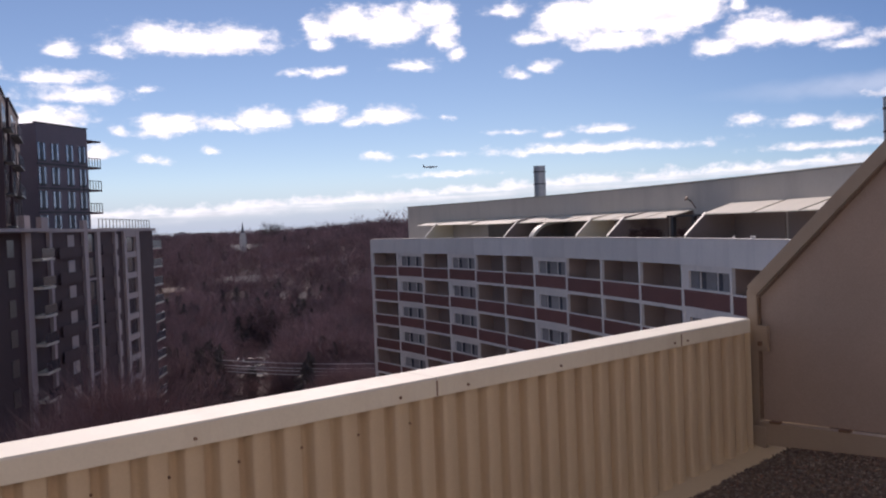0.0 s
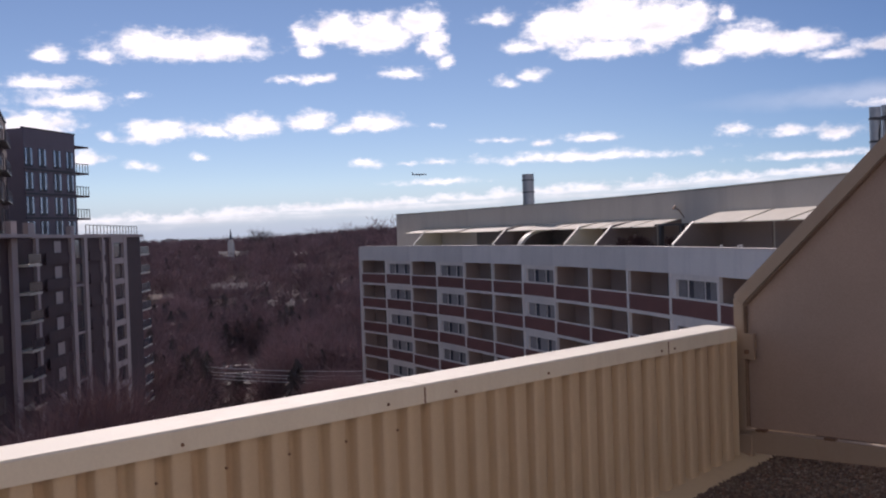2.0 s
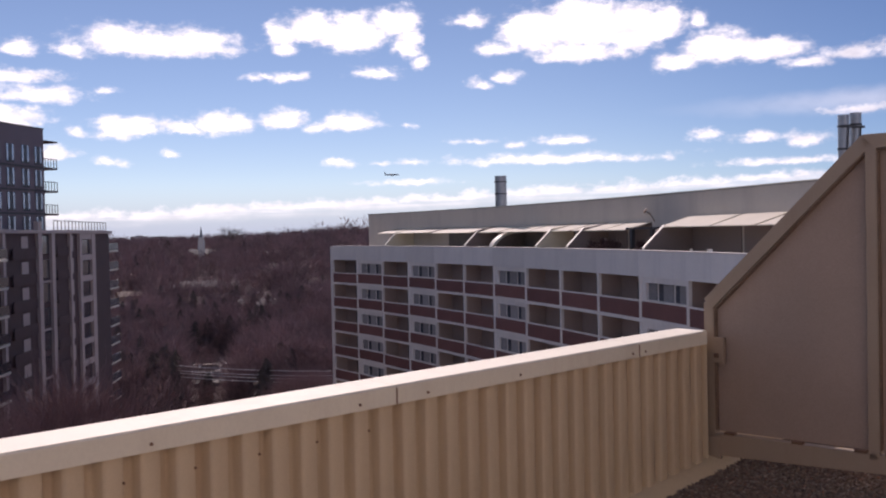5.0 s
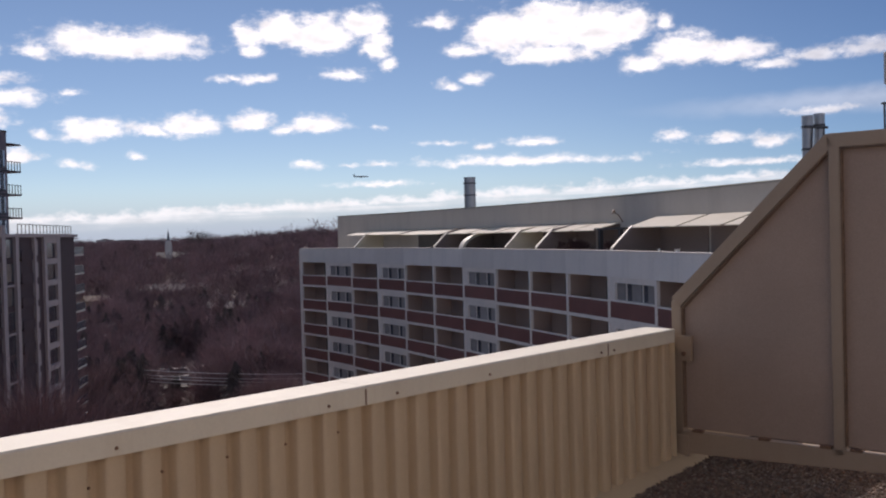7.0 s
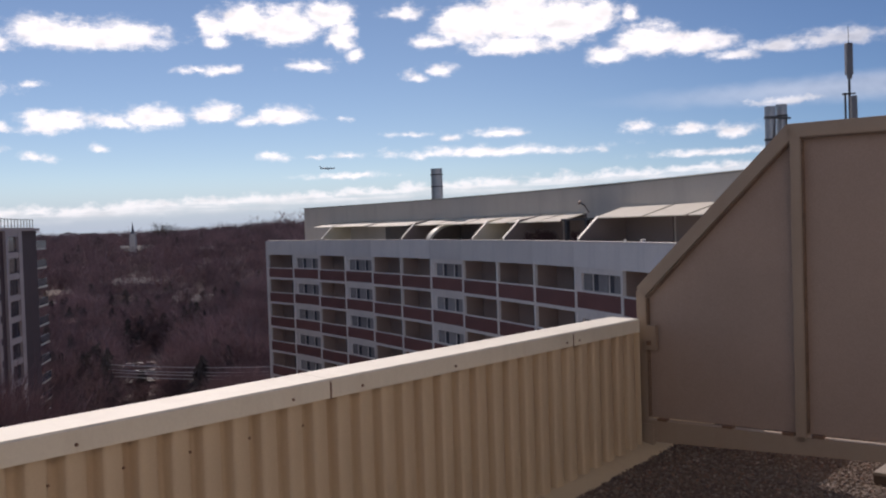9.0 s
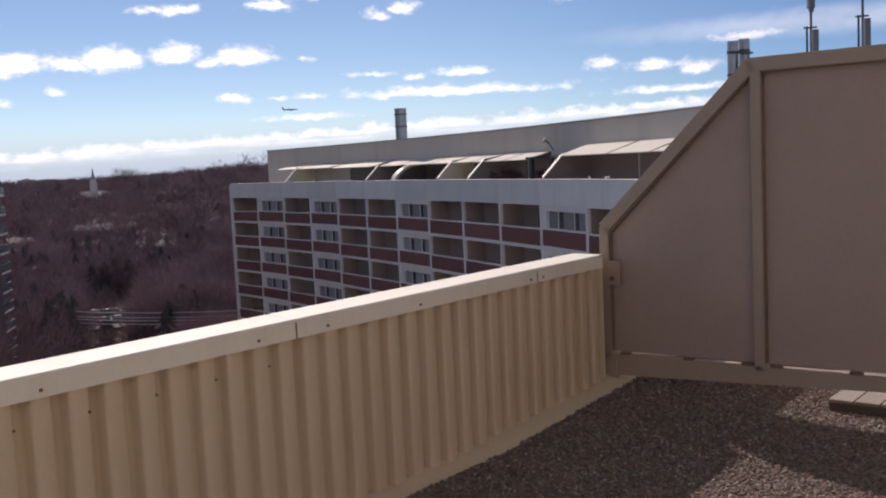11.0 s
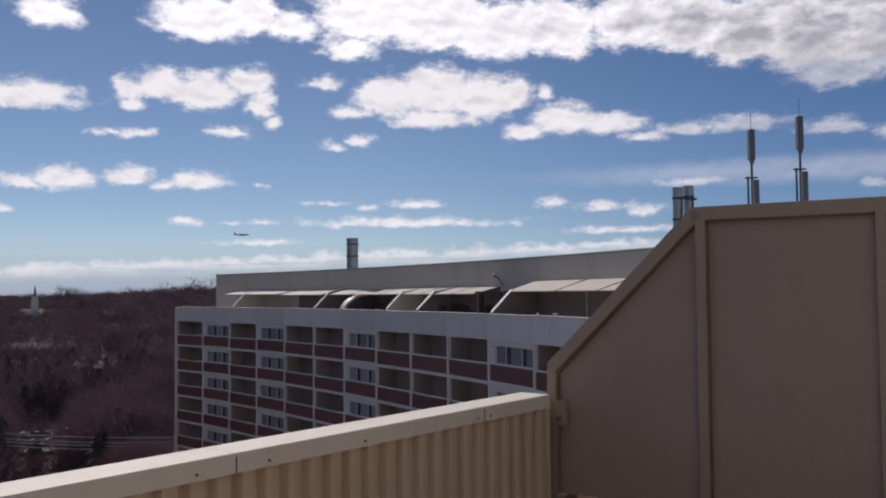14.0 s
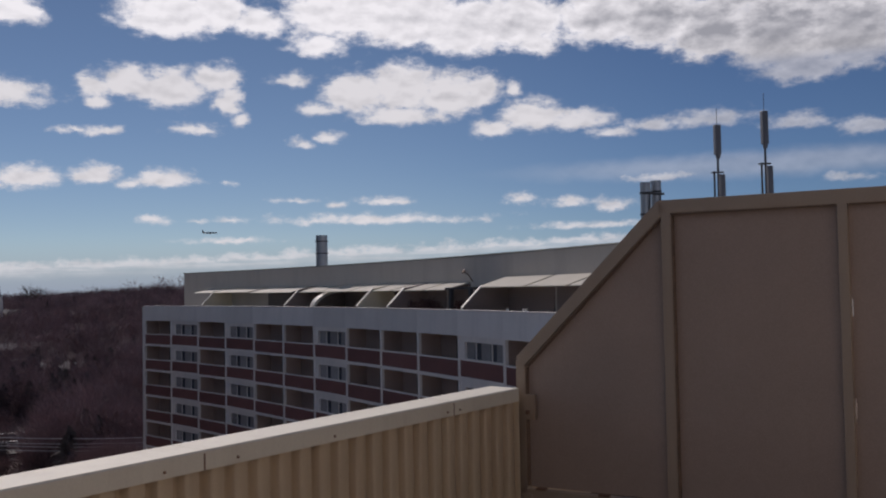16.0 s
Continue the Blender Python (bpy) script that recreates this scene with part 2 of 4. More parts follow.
CREAM = mat("cream_paint", (0.62, 0.51, 0.345), 0.5, 0.06, 1.5, 90, 0.05, dirt=(0.36, 0.22, 0.13), dirt_amount=0.35)
def brown_grooves(m, z_top):
    """Brown tone, strongest under the cap and fading down the sheet."""
    t = m.node_tree
    b = t.nodes["Principled BSDF"]
    old = b.inputs["Base Color"].links[0].from_socket
    tc = t.nodes.new("ShaderNodeTexCoord")
    mp = nd(t, "ShaderNodeMapping", vals={"Scale": (4.0, 4.0, 0.4)})
    n = nd(t, "ShaderNodeTexNoise", vals={"Scale": 2.2, "Detail": 6.0, "Roughness": 0.7})
    sp = t.nodes.new("ShaderNodeSeparateXYZ")
    L = t.links.new
    L(tc.outputs["Object"], mp.inputs[0]), L(mp.outputs[0], n.inputs["Vector"]), L(tc.outputs["Object"], sp.inputs[0])
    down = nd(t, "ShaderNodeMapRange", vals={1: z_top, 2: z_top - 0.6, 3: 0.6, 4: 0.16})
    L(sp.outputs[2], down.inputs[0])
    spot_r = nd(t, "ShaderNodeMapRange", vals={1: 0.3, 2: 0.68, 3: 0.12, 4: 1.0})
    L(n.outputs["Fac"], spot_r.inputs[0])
    # the brown is strongest in the grooves
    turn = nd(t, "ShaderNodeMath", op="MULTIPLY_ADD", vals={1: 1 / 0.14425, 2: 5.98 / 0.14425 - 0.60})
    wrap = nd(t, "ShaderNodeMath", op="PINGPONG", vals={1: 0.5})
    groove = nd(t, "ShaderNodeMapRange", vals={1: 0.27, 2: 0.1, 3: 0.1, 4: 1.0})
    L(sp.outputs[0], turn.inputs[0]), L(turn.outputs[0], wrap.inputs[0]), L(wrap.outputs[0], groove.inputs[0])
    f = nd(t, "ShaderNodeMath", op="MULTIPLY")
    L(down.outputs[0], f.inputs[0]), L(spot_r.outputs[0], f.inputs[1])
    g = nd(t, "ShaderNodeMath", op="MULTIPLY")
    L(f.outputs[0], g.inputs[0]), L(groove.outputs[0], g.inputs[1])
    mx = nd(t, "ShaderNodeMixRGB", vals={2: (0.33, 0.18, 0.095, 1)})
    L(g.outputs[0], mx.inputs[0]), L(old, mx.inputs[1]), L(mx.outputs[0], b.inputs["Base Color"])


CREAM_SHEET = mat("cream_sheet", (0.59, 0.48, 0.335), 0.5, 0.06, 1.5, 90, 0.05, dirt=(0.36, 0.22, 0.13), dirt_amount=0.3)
brown_grooves(CREAM_SHEET, 0.83)
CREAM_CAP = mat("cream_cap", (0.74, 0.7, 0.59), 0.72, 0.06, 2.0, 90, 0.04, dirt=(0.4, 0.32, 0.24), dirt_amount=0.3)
TAUPE = mat("taupe_panel", (0.36, 0.272, 0.222), 0.6, 0.16, 1.2, 120, 0.04, dirt=(0.28, 0.2, 0.15), dirt_amount=0.25)
TAUPE_FRAME = mat("taupe_frame", (0.36, 0.28, 0.21), 0.5, 0.07, 2.0, 120, 0.05, dirt=(0.3, 0.2, 0.14), dirt_amount=0.35)
SEALANT = mat("brown_sealant", (0.2, 0.135, 0.095), 0.7, 0.4, 8, 60, 0.2)
RUST = mat("rusty_steel", (0.2, 0.115, 0.075), 0.7, 0.4, 20, 200, 0.2)
GRAVEL = mat("gravel_bed", (0.17, 0.125, 0.095), 0.9, 0.4, 8, 90, 0.8)
ROOFING = mat("grey_roofing", (0.3, 0.29, 0.27), 0.85, 0.2, 0.6, 30, 0.3)
WHITE = mat("white_concrete", (0.82, 0.775, 0.73), 0.7, 0.07, 0.25, 8, 0.1, dirt=(0.45, 0.45, 0.46), dirt_amount=0.4)
STUCCO = mat("beige_stucco", (0.62, 0.56, 0.49), 0.85, 0.08, 0.25, 10, 0.15, dirt=(0.38, 0.34, 0.3), dirt_amount=0.35)
BALCONY_WALL = mat("tan_brick", (0.43, 0.315, 0.265), 0.85, 0.18, 0.3, 12, 0.2, random=0.5)
RED = mat("red_brown_panel", (0.205, 0.09, 0.08), 0.75, 0.18, 0.5, 20, 0.1, random=0.6)
FASCIA = mat("white_fascia", (0.8, 0.77, 0.74), 0.7, 0.09, 0.35, 8, 0.1, dirt=(0.5, 0.5, 0.51), dirt_amount=0.35, random=0.9)
# terrace surfaces under the awnings, with their shade put into the colour
SHADE_PANEL = mat("awning_shade_render", (0.25, 0.195, 0.18), 0.85, 0.12, 0.4, 12, 0.1)
AWNING = mat("cream_awning", (0.62, 0.59, 0.51), 0.6, 0.06, 1, 40, 0.05)
AWNING_CLOTH = mat("awning_cloth", (0.84, 0.8, 0.7), 0.7, 0.06, 1, 40, 0.05)


def let_light_through(m, share):
    t = m.node_tree
    b = t.nodes["Principled BSDF"]
    tr = t.nodes.new("ShaderNodeBsdfTranslucent")
    mix = t.nodes.new("ShaderNodeMixShader")
    mix.inputs[0].default_value = share
    L = t.links.new
    L(b.inputs["Base Color"].links[0].from_socket, tr.inputs[0])
    L(b.outputs[0], mix.inputs[1]), L(tr.outputs[0], mix.inputs[2])
    L(mix.outputs[0], t.nodes["Material Output"].inputs[0])


let_light_through(AWNING_CLOTH, 0.35)
# raised cream: the brightness of the lit partition faces put into colour
CREAM_WALL = mat("cream_lit_face", (0.74, 0.66, 0.5), 0.8, 0.08, 0.4, 12, 0.1)
STEEL = mat("galvanised_steel", (0.38, 0.38, 0.39), 0.38, 0.2, 3, 60, 0.1, metal=0.85)
DARK_STEEL = mat("dark_steel", (0.06, 0.06, 0.065), 0.5, 0.2, 3, 60, 0.1)
ANTENNA = mat("grey_antenna", (0.14, 0.145, 0.165), 0.5, 0.1, 3, 60, 0.05)
TOWER_DARK = mat("dark_brick", (0.085, 0.05, 0.054), 0.8, 0.25, 0.4, 8, 0.2)
COATED_GLASS = mat("coated_window_glass", (0.5, 0.53, 0.58), 0.2, 0.2, 0.4, 2, 0.0, metal=0.7, random=0.6)
UPPER_PANEL = mat("slate_mauve_cladding", (0.17, 0.13, 0.155), 0.45, 0.18, 0.4, 8, 0.1)
TOWER_PALE = mat("pale_precast", (0.5, 0.42, 0.4), 0.75, 0.1, 0.3, 8, 0.1)
GLASS = mat("window_glass", (0.06, 0.065, 0.075), 0.12, 0.2, 0.2, 2, 0.0)
BROWN_GLASS = mat("brown_tinted_glass", (0.12, 0.095, 0.085), 0.3, 0.3, 0.5, 3, 0.0, random=0.5)
SKY_GLASS = mat("pale_window_glass", (0.09, 0.095, 0.11), 0.25, 0.3, 0.3, 2, 0.0)
CURTAIN = mat("pale_curtain", (0.3, 0.29, 0.29), 0.9, 0.25, 1.2, 9, 0.1, random=0.9)
GROUND = mat("winter_ground", (0.1, 0.072, 0.066), 0.95, 0.5, 0.02, 0.4, 0.2)
TWIG = mat("bare_twigs", (0.265, 0.175, 0.178), 0.9, 0.45, 0.035, 1.0, 0.0)
CONIFER = mat("dark_conifer", (0.12, 0.1, 0.09), 0.9, 0.4, 0.05, 1.0, 0.0)
BARK = mat("grey_bark", (0.1, 0.08, 0.07), 0.95, 0.3, 1, 9, 0.3)
# darker copy of the wood: shade on the pallet's front put into colour
SHADED_WOOD = mat("shaded_wood", (0.09, 0.065, 0.05), 0.85, 0.25, 4, 50, 0.3)
WOOD = mat("weathered_wood", (0.24, 0.21, 0.175), 0.85, 0.25, 4, 50, 0.3, random=0.4)
PEBBLE = mat("river_pebbles", (0.33, 0.28, 0.24), 0.85, 0.2, 30, 200, 0.2)
DRY_PLANT = mat("dry_shrub", (0.06, 0.03, 0.03), 0.9, 0.3, 2, 20, 0.0)
PLANE_PAINT = mat("aircraft_paint", (0.25, 0.26, 0.28), 0.4, 0.05, 0.2, 2, 0.0)
CAR_PAINT = mat("car_paint", (0.5, 0.5, 0.52), 0.25, 0.1, 0.5, 4, 0.0, random=1.6)
ASPHALT = mat("asphalt", (0.06, 0.057, 0.055), 0.9, 0.25, 0.3, 8, 0.2)
WIRE = mat("bright_cable", (0.75, 0.72, 0.7), 0.3, 0.05, 1, 9, 0.0, metal=0.3)
CHURCH_WHITE = mat("white_church_paint", (0.7, 0.66, 0.6), 0.7, 0.06, 0.3, 4, 0.05)
HOUSE_ROOF = mat("pale_roof", (0.28, 0.265, 0.255), 0.8, 0.15, 0.3, 4, 0.1)
HOUSE_WALL = mat("tan_house_wall", (0.35, 0.27, 0.2), 0.85, 0.15, 0.3, 4, 0.1)



def stone_colours(m):
    t = m.node_tree
    b = t.nodes["Principled BSDF"]
    g = t.nodes.new("ShaderNodeNewGeometry")
    ramp = t.nodes.new("ShaderNodeValToRGB")
    e = ramp.color_ramp.elements
    e[0].position, e[0].color = 0.0, (0.11, 0.08, 0.07, 1)
    e[1].position, e[1].color = 1.0, (0.4, 0.36, 0.31, 1)
    for p, c in ((0.3, (0.16, 0.115, 0.09, 1)), (0.55, (0.2, 0.15, 0.115, 1)), (0.75, (0.25, 0.22, 0.19, 1)), (0.9, (0.24, 0.13, 0.09, 1))):
        k = e.new(p)
        k.color = c
    t.links.new(g.outputs["Random Per Island"], ramp.inputs[0])
    t.links.new(ramp.outputs[0], b.inputs["Base Color"])


def tree_tint(m):
    """Each tree of a wood has its own shade."""
    t = m.node_tree
    b = t.nodes["Principled BSDF"]
    old = b.inputs["Base Color"].links[0].from_socket
    at = t.nodes.new("ShaderNodeAttribute")
    at.attribute_name = "shade"
    mul = nd(t, "ShaderNodeVectorMath", op="SCALE")
    t.links.new(old, mul.inputs[0]), t.links.new(at.outputs["Fac"], mul.inputs[3])
    t.links.new(mul.outputs[0], b.inputs["Base Color"])


tree_tint(TWIG), tree_tint(CONIFER)
stone_colours(PEBBLE)

# ---- building helpers ----
def part(name, bm, material, parent=None, label="", smooth=False):
    me = bpy.data.meshes.new(name)
    bm.normal_update()
    bm.to_mesh(me)
    bm.free()
    me.materials.append(material)
    if smooth:
        for p in me.polygons:
            p.use_smooth = True
    ob = new(name, me)
    if parent is not None:
        ob.parent = parent
    if label:
        ob["label"] = label
    return ob


def thing(name, m, label, category, group="", kind=""):
    ob = new(name)
    ob.matrix_world = m
    return tagged(ob, label, category, group, kind)


def again(ob, m, parent):
    """A further piece on the same mesh, under parent."""
    o = ob.copy()
    scene.collection.objects.link(o)
    o.parent = parent
    o.matrix_basis = m
    return o


def box(bm, x0, x1, y0, y1, z0, z1, bevel=0.0):
    r = bmesh.ops.create_cube(bm, size=1.0, matrix=Matrix.Translation(((x0 + x1) / 2, (y0 + y1) / 2, (z0 + z1) / 2)) @ Matrix.Diagonal((x1 - x0, y1 - y0, z1 - z0, 1)))
    if bevel:
        es = list({e for v in r["verts"] for e in v.link_edges})
        bmesh.ops.bevel(bm, geom=es, offset=bevel, segments=2, affect="EDGES", profile=0.6)
    return bm


def boxes(*dims, bevel=0.0):
    bm = bmesh.new()
    for d in dims:
        box(bm, *d, bevel=bevel)
    return bm


def cyl(bm, x, y, z0, z1, r, n=16, r2=None):
    bmesh.ops.create_cone(bm, cap_ends=True, segments=n, radius1=r, radius2=r if r2 is None else r2, depth=z1 - z0, matrix=Matrix.Translation((x, y, (z0 + z1) / 2)))
    return bm


def rod(bm, a, b, r, n=8):
    a, b = Vector(a), Vector(b)
    d = b - a
    m = Matrix.Translation((a + b) / 2) @ d.to_track_quat("Z", "Y").to_matrix().to_4x4()
    bmesh.ops.create_cone(bm, cap_ends=True, segments=n, radius1=r, radius2=r, depth=d.length, matrix=m)
    return bm


def prism(bm, profile, x0, x1):
    """A profile of (y, z) points, drawn out along x."""
    a = [bm.verts.new((x0, y, z)) for y, z in profile]
    b = [bm.verts.new((x1, y, z)) for y, z in profile]
    n = len(profile)
    bm.faces.new(a), bm.faces.new(b[::-1])
    for i in range(n):
        bm.faces.new((a[i], b[i], b[(i + 1) % n], a[(i + 1) % n]))
    bmesh.ops.recalc_face_normals(bm, faces=bm.faces)
    return bm


def slivers(rng, n, h, spread, conifer=False, fine=0.008):
    """Vertices of a crown of thin blades, three to a blade, for a tree of height h."""
    a = rng.random(n) * 2 * np.pi
    if conifer:
        z = h * (0.12 + 0.86 * rng.random(n) ** 1.1)
        ragged = 1 + 0.3 * np.sin(z * 9.0 / h + 3 * a + rng.random() * 6)
        rad = spread * ragged * np.clip(1.08 - (z / h) ** 2.2, 0.08, 1) * (0.3 + 0.7 * rng.random(n)) + 0.1
        base = np.stack([rad * 0.2 * np.cos(a), rad * 0.2 * np.sin(a), z + 0.05 * h], 1)
        tip = np.stack([rad * np.cos(a), rad * np.sin(a), z - 0.02 * h], 1) + rng.normal(0, 0.015 * h, (n, 3))
        wid = 0.022 * h
    else:
        # points in an uneven ovoid crown, twigs pointing out and up
        lobes = 1 + 0.25 * np.sin(3 * a + rng.random() * 6) + 0.15 * np.sin(5 * a + rng.random() * 6)
        u = rng.random(n)
        z = 0.22 + 0.66 * u
        k = np.sqrt(np.clip(1 - ((z - 0.52) / 0.42) ** 2, 0.03, 1)) * lobes
        rad = spread * k * rng.random(n) ** 0.55
        base = np.stack([rad * np.cos(a), rad * np.sin(a), z * h], 1)
        way = np.stack([np.cos(a) * 0.6, np.sin(a) * 0.6, 0.5 + 0.6 * u], 1) + rng.normal(0, 0.45, (n, 3))
        tip = base + way * (h * (0.06 + 0.1 * rng.random((n, 1))))
        base = base - way * h * 0.06
        wid = fine * h
    side = rng.normal(0, 1, (n, 3))
    side /= np.linalg.norm(side, axis=1)[:, None]
    return np.stack([base - side * wid, base + side * wid, tip], 1).reshape(-1, 3)


# ---- the roof terrace: x along the parapet, y across (outwards positive), z up ----
TERRACE = Matrix(((0.7165, -0.6976, 0, 0), (0.6976, 0.7165, 0, 0), (0, 0, 1, 0), (0, 0, 0, 1)))
ROOF_Z = -0.07
FACE = 3.195      # inner face of the parapet
P_END = 5.66


def terrace_roof():
    roof = part("floor", boxes((-9, 14, -12, 3.42, ROOF_Z - 0.35, ROOF_Z)), GRAVEL)
    roof.matrix_world = TERRACE
    tagged(roof, "flat roof terrace covered in brown gravel", "roof", kind="structure")
    body = part("wall_below", boxes((-9, 14, -12, 3.40, -33.0, ROOF_Z - 0.36)), STUCCO)
    body.matrix_world = TERRACE
    tagged(body, "pale wall of the building below the terrace", "wall", kind="structure")
    wall = part("wall_penthouse", boxes((-9, 14, -1.2, -0.9, ROOF_Z + 0.002, 3.6)), STUCCO)
    wall.matrix_world = TERRACE
    tagged(wall, "plain beige penthouse wall behind the terrace", "wall", kind="structure")


def corrugated(bm, x0, x1, y, z0, z1, pitch=0.14425, depth=0.05):
    """Profiled sheet: broad flat ribs and narrower grooves with rounded bends."""
    xs, x = [], x0
    while x < x1:
        for f, d in ((0.0, 0.0), (0.36, 0.0), (0.40, 0.06), (0.43, 0.22), (0.48, 0.78), (0.51, 0.95), (0.55, 1.0), (0.72, 1.0), (0.76, 0.95), (0.79, 0.78), (0.86, 0.22), (0.90, 0.04)):
            xs.append((x + f * pitch, y + d * depth))
        x += pitch
    lo = [bm.verts.new((a, b, z0)) for a, b in xs]
    hi = [bm.verts.new((a, b, z1)) for a, b in xs]
    for i in range(len(xs) - 1):
        bm.faces.new((lo[i], lo[i + 1], hi[i + 1], hi[i]))
    return bm


def cap_profile():
    return [(FACE, 0.832), (FACE, 0.912), (FACE + 0.008, 0.92), (3.415, 0.925), (3.423, 0.918), (3.423, 0.80), (3.413, 0.80), (3.41, 0.905), (FACE + 0.012, 0.9), (FACE + 0.012, 0.832)]


def parapet():
    p = thing("parapet", TERRACE, "cream painted parapet of corrugated sheet metal with a folded cap", "parapet", kind="structure")
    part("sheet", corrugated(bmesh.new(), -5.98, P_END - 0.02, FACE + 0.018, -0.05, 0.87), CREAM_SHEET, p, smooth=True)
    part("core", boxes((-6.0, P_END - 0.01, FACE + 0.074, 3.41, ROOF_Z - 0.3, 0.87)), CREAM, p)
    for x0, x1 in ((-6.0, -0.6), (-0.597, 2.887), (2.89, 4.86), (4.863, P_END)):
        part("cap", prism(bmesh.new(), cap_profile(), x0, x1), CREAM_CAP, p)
    for x in (-0.5985, 2.8885, 4.8615):
        part("cap_joint", boxes((x - 0.004, x + 0.004, FACE - 0.002, FACE + 0.012, 0.834, 0.905)), RUST, p)
    bm = bmesh.new()
    rings = []
    for x in (-6.0, 4.0, 5.2, 6.4):
        zt = max(-0.04, -0.01 + 0.06 * (x - 4.5))
        rings.append([bm.verts.new((x, y, z)) for y, z in ((FACE + 0.05, zt + 0.01), (FACE + 0.05, ROOF_Z - 0.02), (FACE - 0.11, ROOF_Z - 0.02), (FACE - 0.105, zt - 0.035), (FACE - 0.085, zt - 0.025), (FACE - 0.005, zt))])
    for a, b in zip(rings, rings[1:]):
        for k in range(6):
            bm.faces.new((a[k], b[k], b[(k + 1) % 6], a[(k + 1) % 6]))
    bm.faces.new(rings[0]), bm.faces.new(rings[-1][::-1])
    bmesh.ops.recalc_face_normals(bm, faces=bm.faces)
    part("cant_strip", bm, CREAM, p)
    screw = None
    spots = [(x, FACE - 0.003, 0.86) for x in (-1.3, -0.72, -0.47, 0.69, 1.679, 2.67, 3.085, 3.755, 4.79, 4.926)]
    spots += [(1.578 + 0.2885 * k, FACE + 0.014, 0.735) for k in range(-8, 5)]
    for x, y, z in spots:
        if screw is None:
            bm = bmesh.new()
            bmesh.ops.create_cone(bm, cap_ends=True, segments=10, radius1=0.0075, radius2=0.0055, depth=0.008, matrix=Matrix.Rotation(radians(90), 4, "X"))
            screw = part("screw", bm, RUST, p)
            screw.location = (x, y, z)
        else:
            again(screw, Matrix.Translation((x, y, z)) @ Matrix.Scale(0.8 if z < 0.8 else 1.0, 4), p)
    # filler added to keep sun out of the gap beside the partition
    part("core_end", boxes((P_END - 0.009, 5.838, 3.285, 3.41, ROOF_Z - 0.3, 0.87)), CREAM, p)
    q = thing("parapet", TERRACE @ Matrix.Translation((0, 0, -0.08)), "cream parapet going on behind the partition", "parapet", kind="structure")
    part("core", boxes((5.84, 13.0, FACE + 0.03, 3.41, ROOF_Z - 0.3, 0.87)), CREAM, q)
    part("cap", prism(bmesh.new(), cap_profile(), 5.83, 13.0), CREAM_CAP, q)


def partition():
    X = 5.767
    p = thing("partition_panel", TERRACE, "taupe steel partition panel with a slanted corner and framed bays", "partition")
    yl = 3.27
    # sheets
    def sheet(pts, name="sheet"):
        bm = bmesh.new()
        a = [bm.verts.new((X + 0.03, y, z)) for y, z in pts]
        b = [bm.verts.new((X + 0.036, y, z)) for y, z in pts]
        n = len(pts)
        bm.faces.new(a), bm.faces.new(b[::-1])
        for i in range(n):
            bm.faces.new((a[i], b[i], b[(i + 1) % n], a[(i + 1) % n]))
        bmesh.ops.recalc_face_normals(bm, faces=bm.faces)
        return part(name, bm, TAUPE, p)
    sheet([(3.2, 0.240), (3.2, 1.06), (2.19, 2.05), (2.19, 0.252)])
    sheet([(2.15, 0.253), (2.15, 2.05), (1.14, 2.05), (1.14, 0.262)])
    sheet([(1.089, 0.265), (1.089, 2.05), (0.15, 2.05), (0.15, 0.275)])
    sheet([(0.11, 0.277), (0.11, 2.05), (-0.86, 2.05), (-0.86, 0.285)])

    def bar(a, b, w, d, name):
        """Square bar from a to b in the panel's plane."""
        a, b = Vector((X, *a)), Vector((X, *b))
        v = (b - a).normalized()
        n = Vector((1, 0, 0)).cross(v)
        bm = bmesh.new()
        m = Matrix((( 1, n.x, v.x, 0), (0, n.y, v.y, 0), (0, n.z, v.z, 0), (0, 0, 0, 1)))
        m.translation = (a + b) / 2
        box(bm, -0.012, d, -w / 2, w / 2, -(b - a).length / 2, (b - a).length / 2, bevel=0.004)
        bmesh.ops.transform(bm, matrix=m, verts=bm.verts)
        return part(name, bm, TAUPE_FRAME, p)
    bar((yl - 0.035, 0.075), (yl - 0.035, 1.10), 0.07, 0.06, "edge_post")
    bar((yl - 0.03, 1.09), (2.19, 2.098), 0.085, 0.062, "slanted_rail")
    bar((2.215, 2.088), (-0.9, 2.075), 0.085, 0.061, "top_rail")
    bm = prism(bmesh.new(), [(3.24, 0.078), (3.24, 0.226), (-0.9, 0.268), (-0.9, 0.168), (1.4, 0.158)], X - 0.012, X + 0.058)
    part("bottom_rail", bm, TAUPE_FRAME, p)
    for y, w in ((2.168, 0.066), (1.125, 0.055), (0.13, 0.06)):
        bar((y, 0.2), (y, 2.05), w, 0.05, "post")
    for z0, z1 in ((0.27, 0.80), (0.94, 1.40), (1.50, 2.05)):
        part("filler_strip", boxes((X + 0.03, X + 0.036, 1.0895, 1.11, z0, z1)), TAUPE, p)
    def seal(a, b):
        """Brown sealant along the inner edge of a frame bar."""
        o = bar(a, b, 0.009, 0.029, "sealant")
        o.data.materials[0] = SEALANT
    seal((3.193, 0.25), (3.193, 1.05)), seal((3.186, 1.06), (2.19, 2.03))
    for y0, y1 in ((2.13, 1.16), (1.085, 0.17)):
        seal((y0, 2.038), (y1, 2.038))
    seal((2.1295, 0.26), (2.1295, 2.03))
    clips = [(3.1, 0.23), (2.64, 0.236), (2.25, 0.24), (2.07, 0.242), (1.60, 0.246), (1.0, 0.252)]
    for y, z in clips:
        part("clip", boxes((X - 0.012, X + 0.03, y - 0.035, y + 0.035, z - 0.008, z + 0.012)), RUST, p)
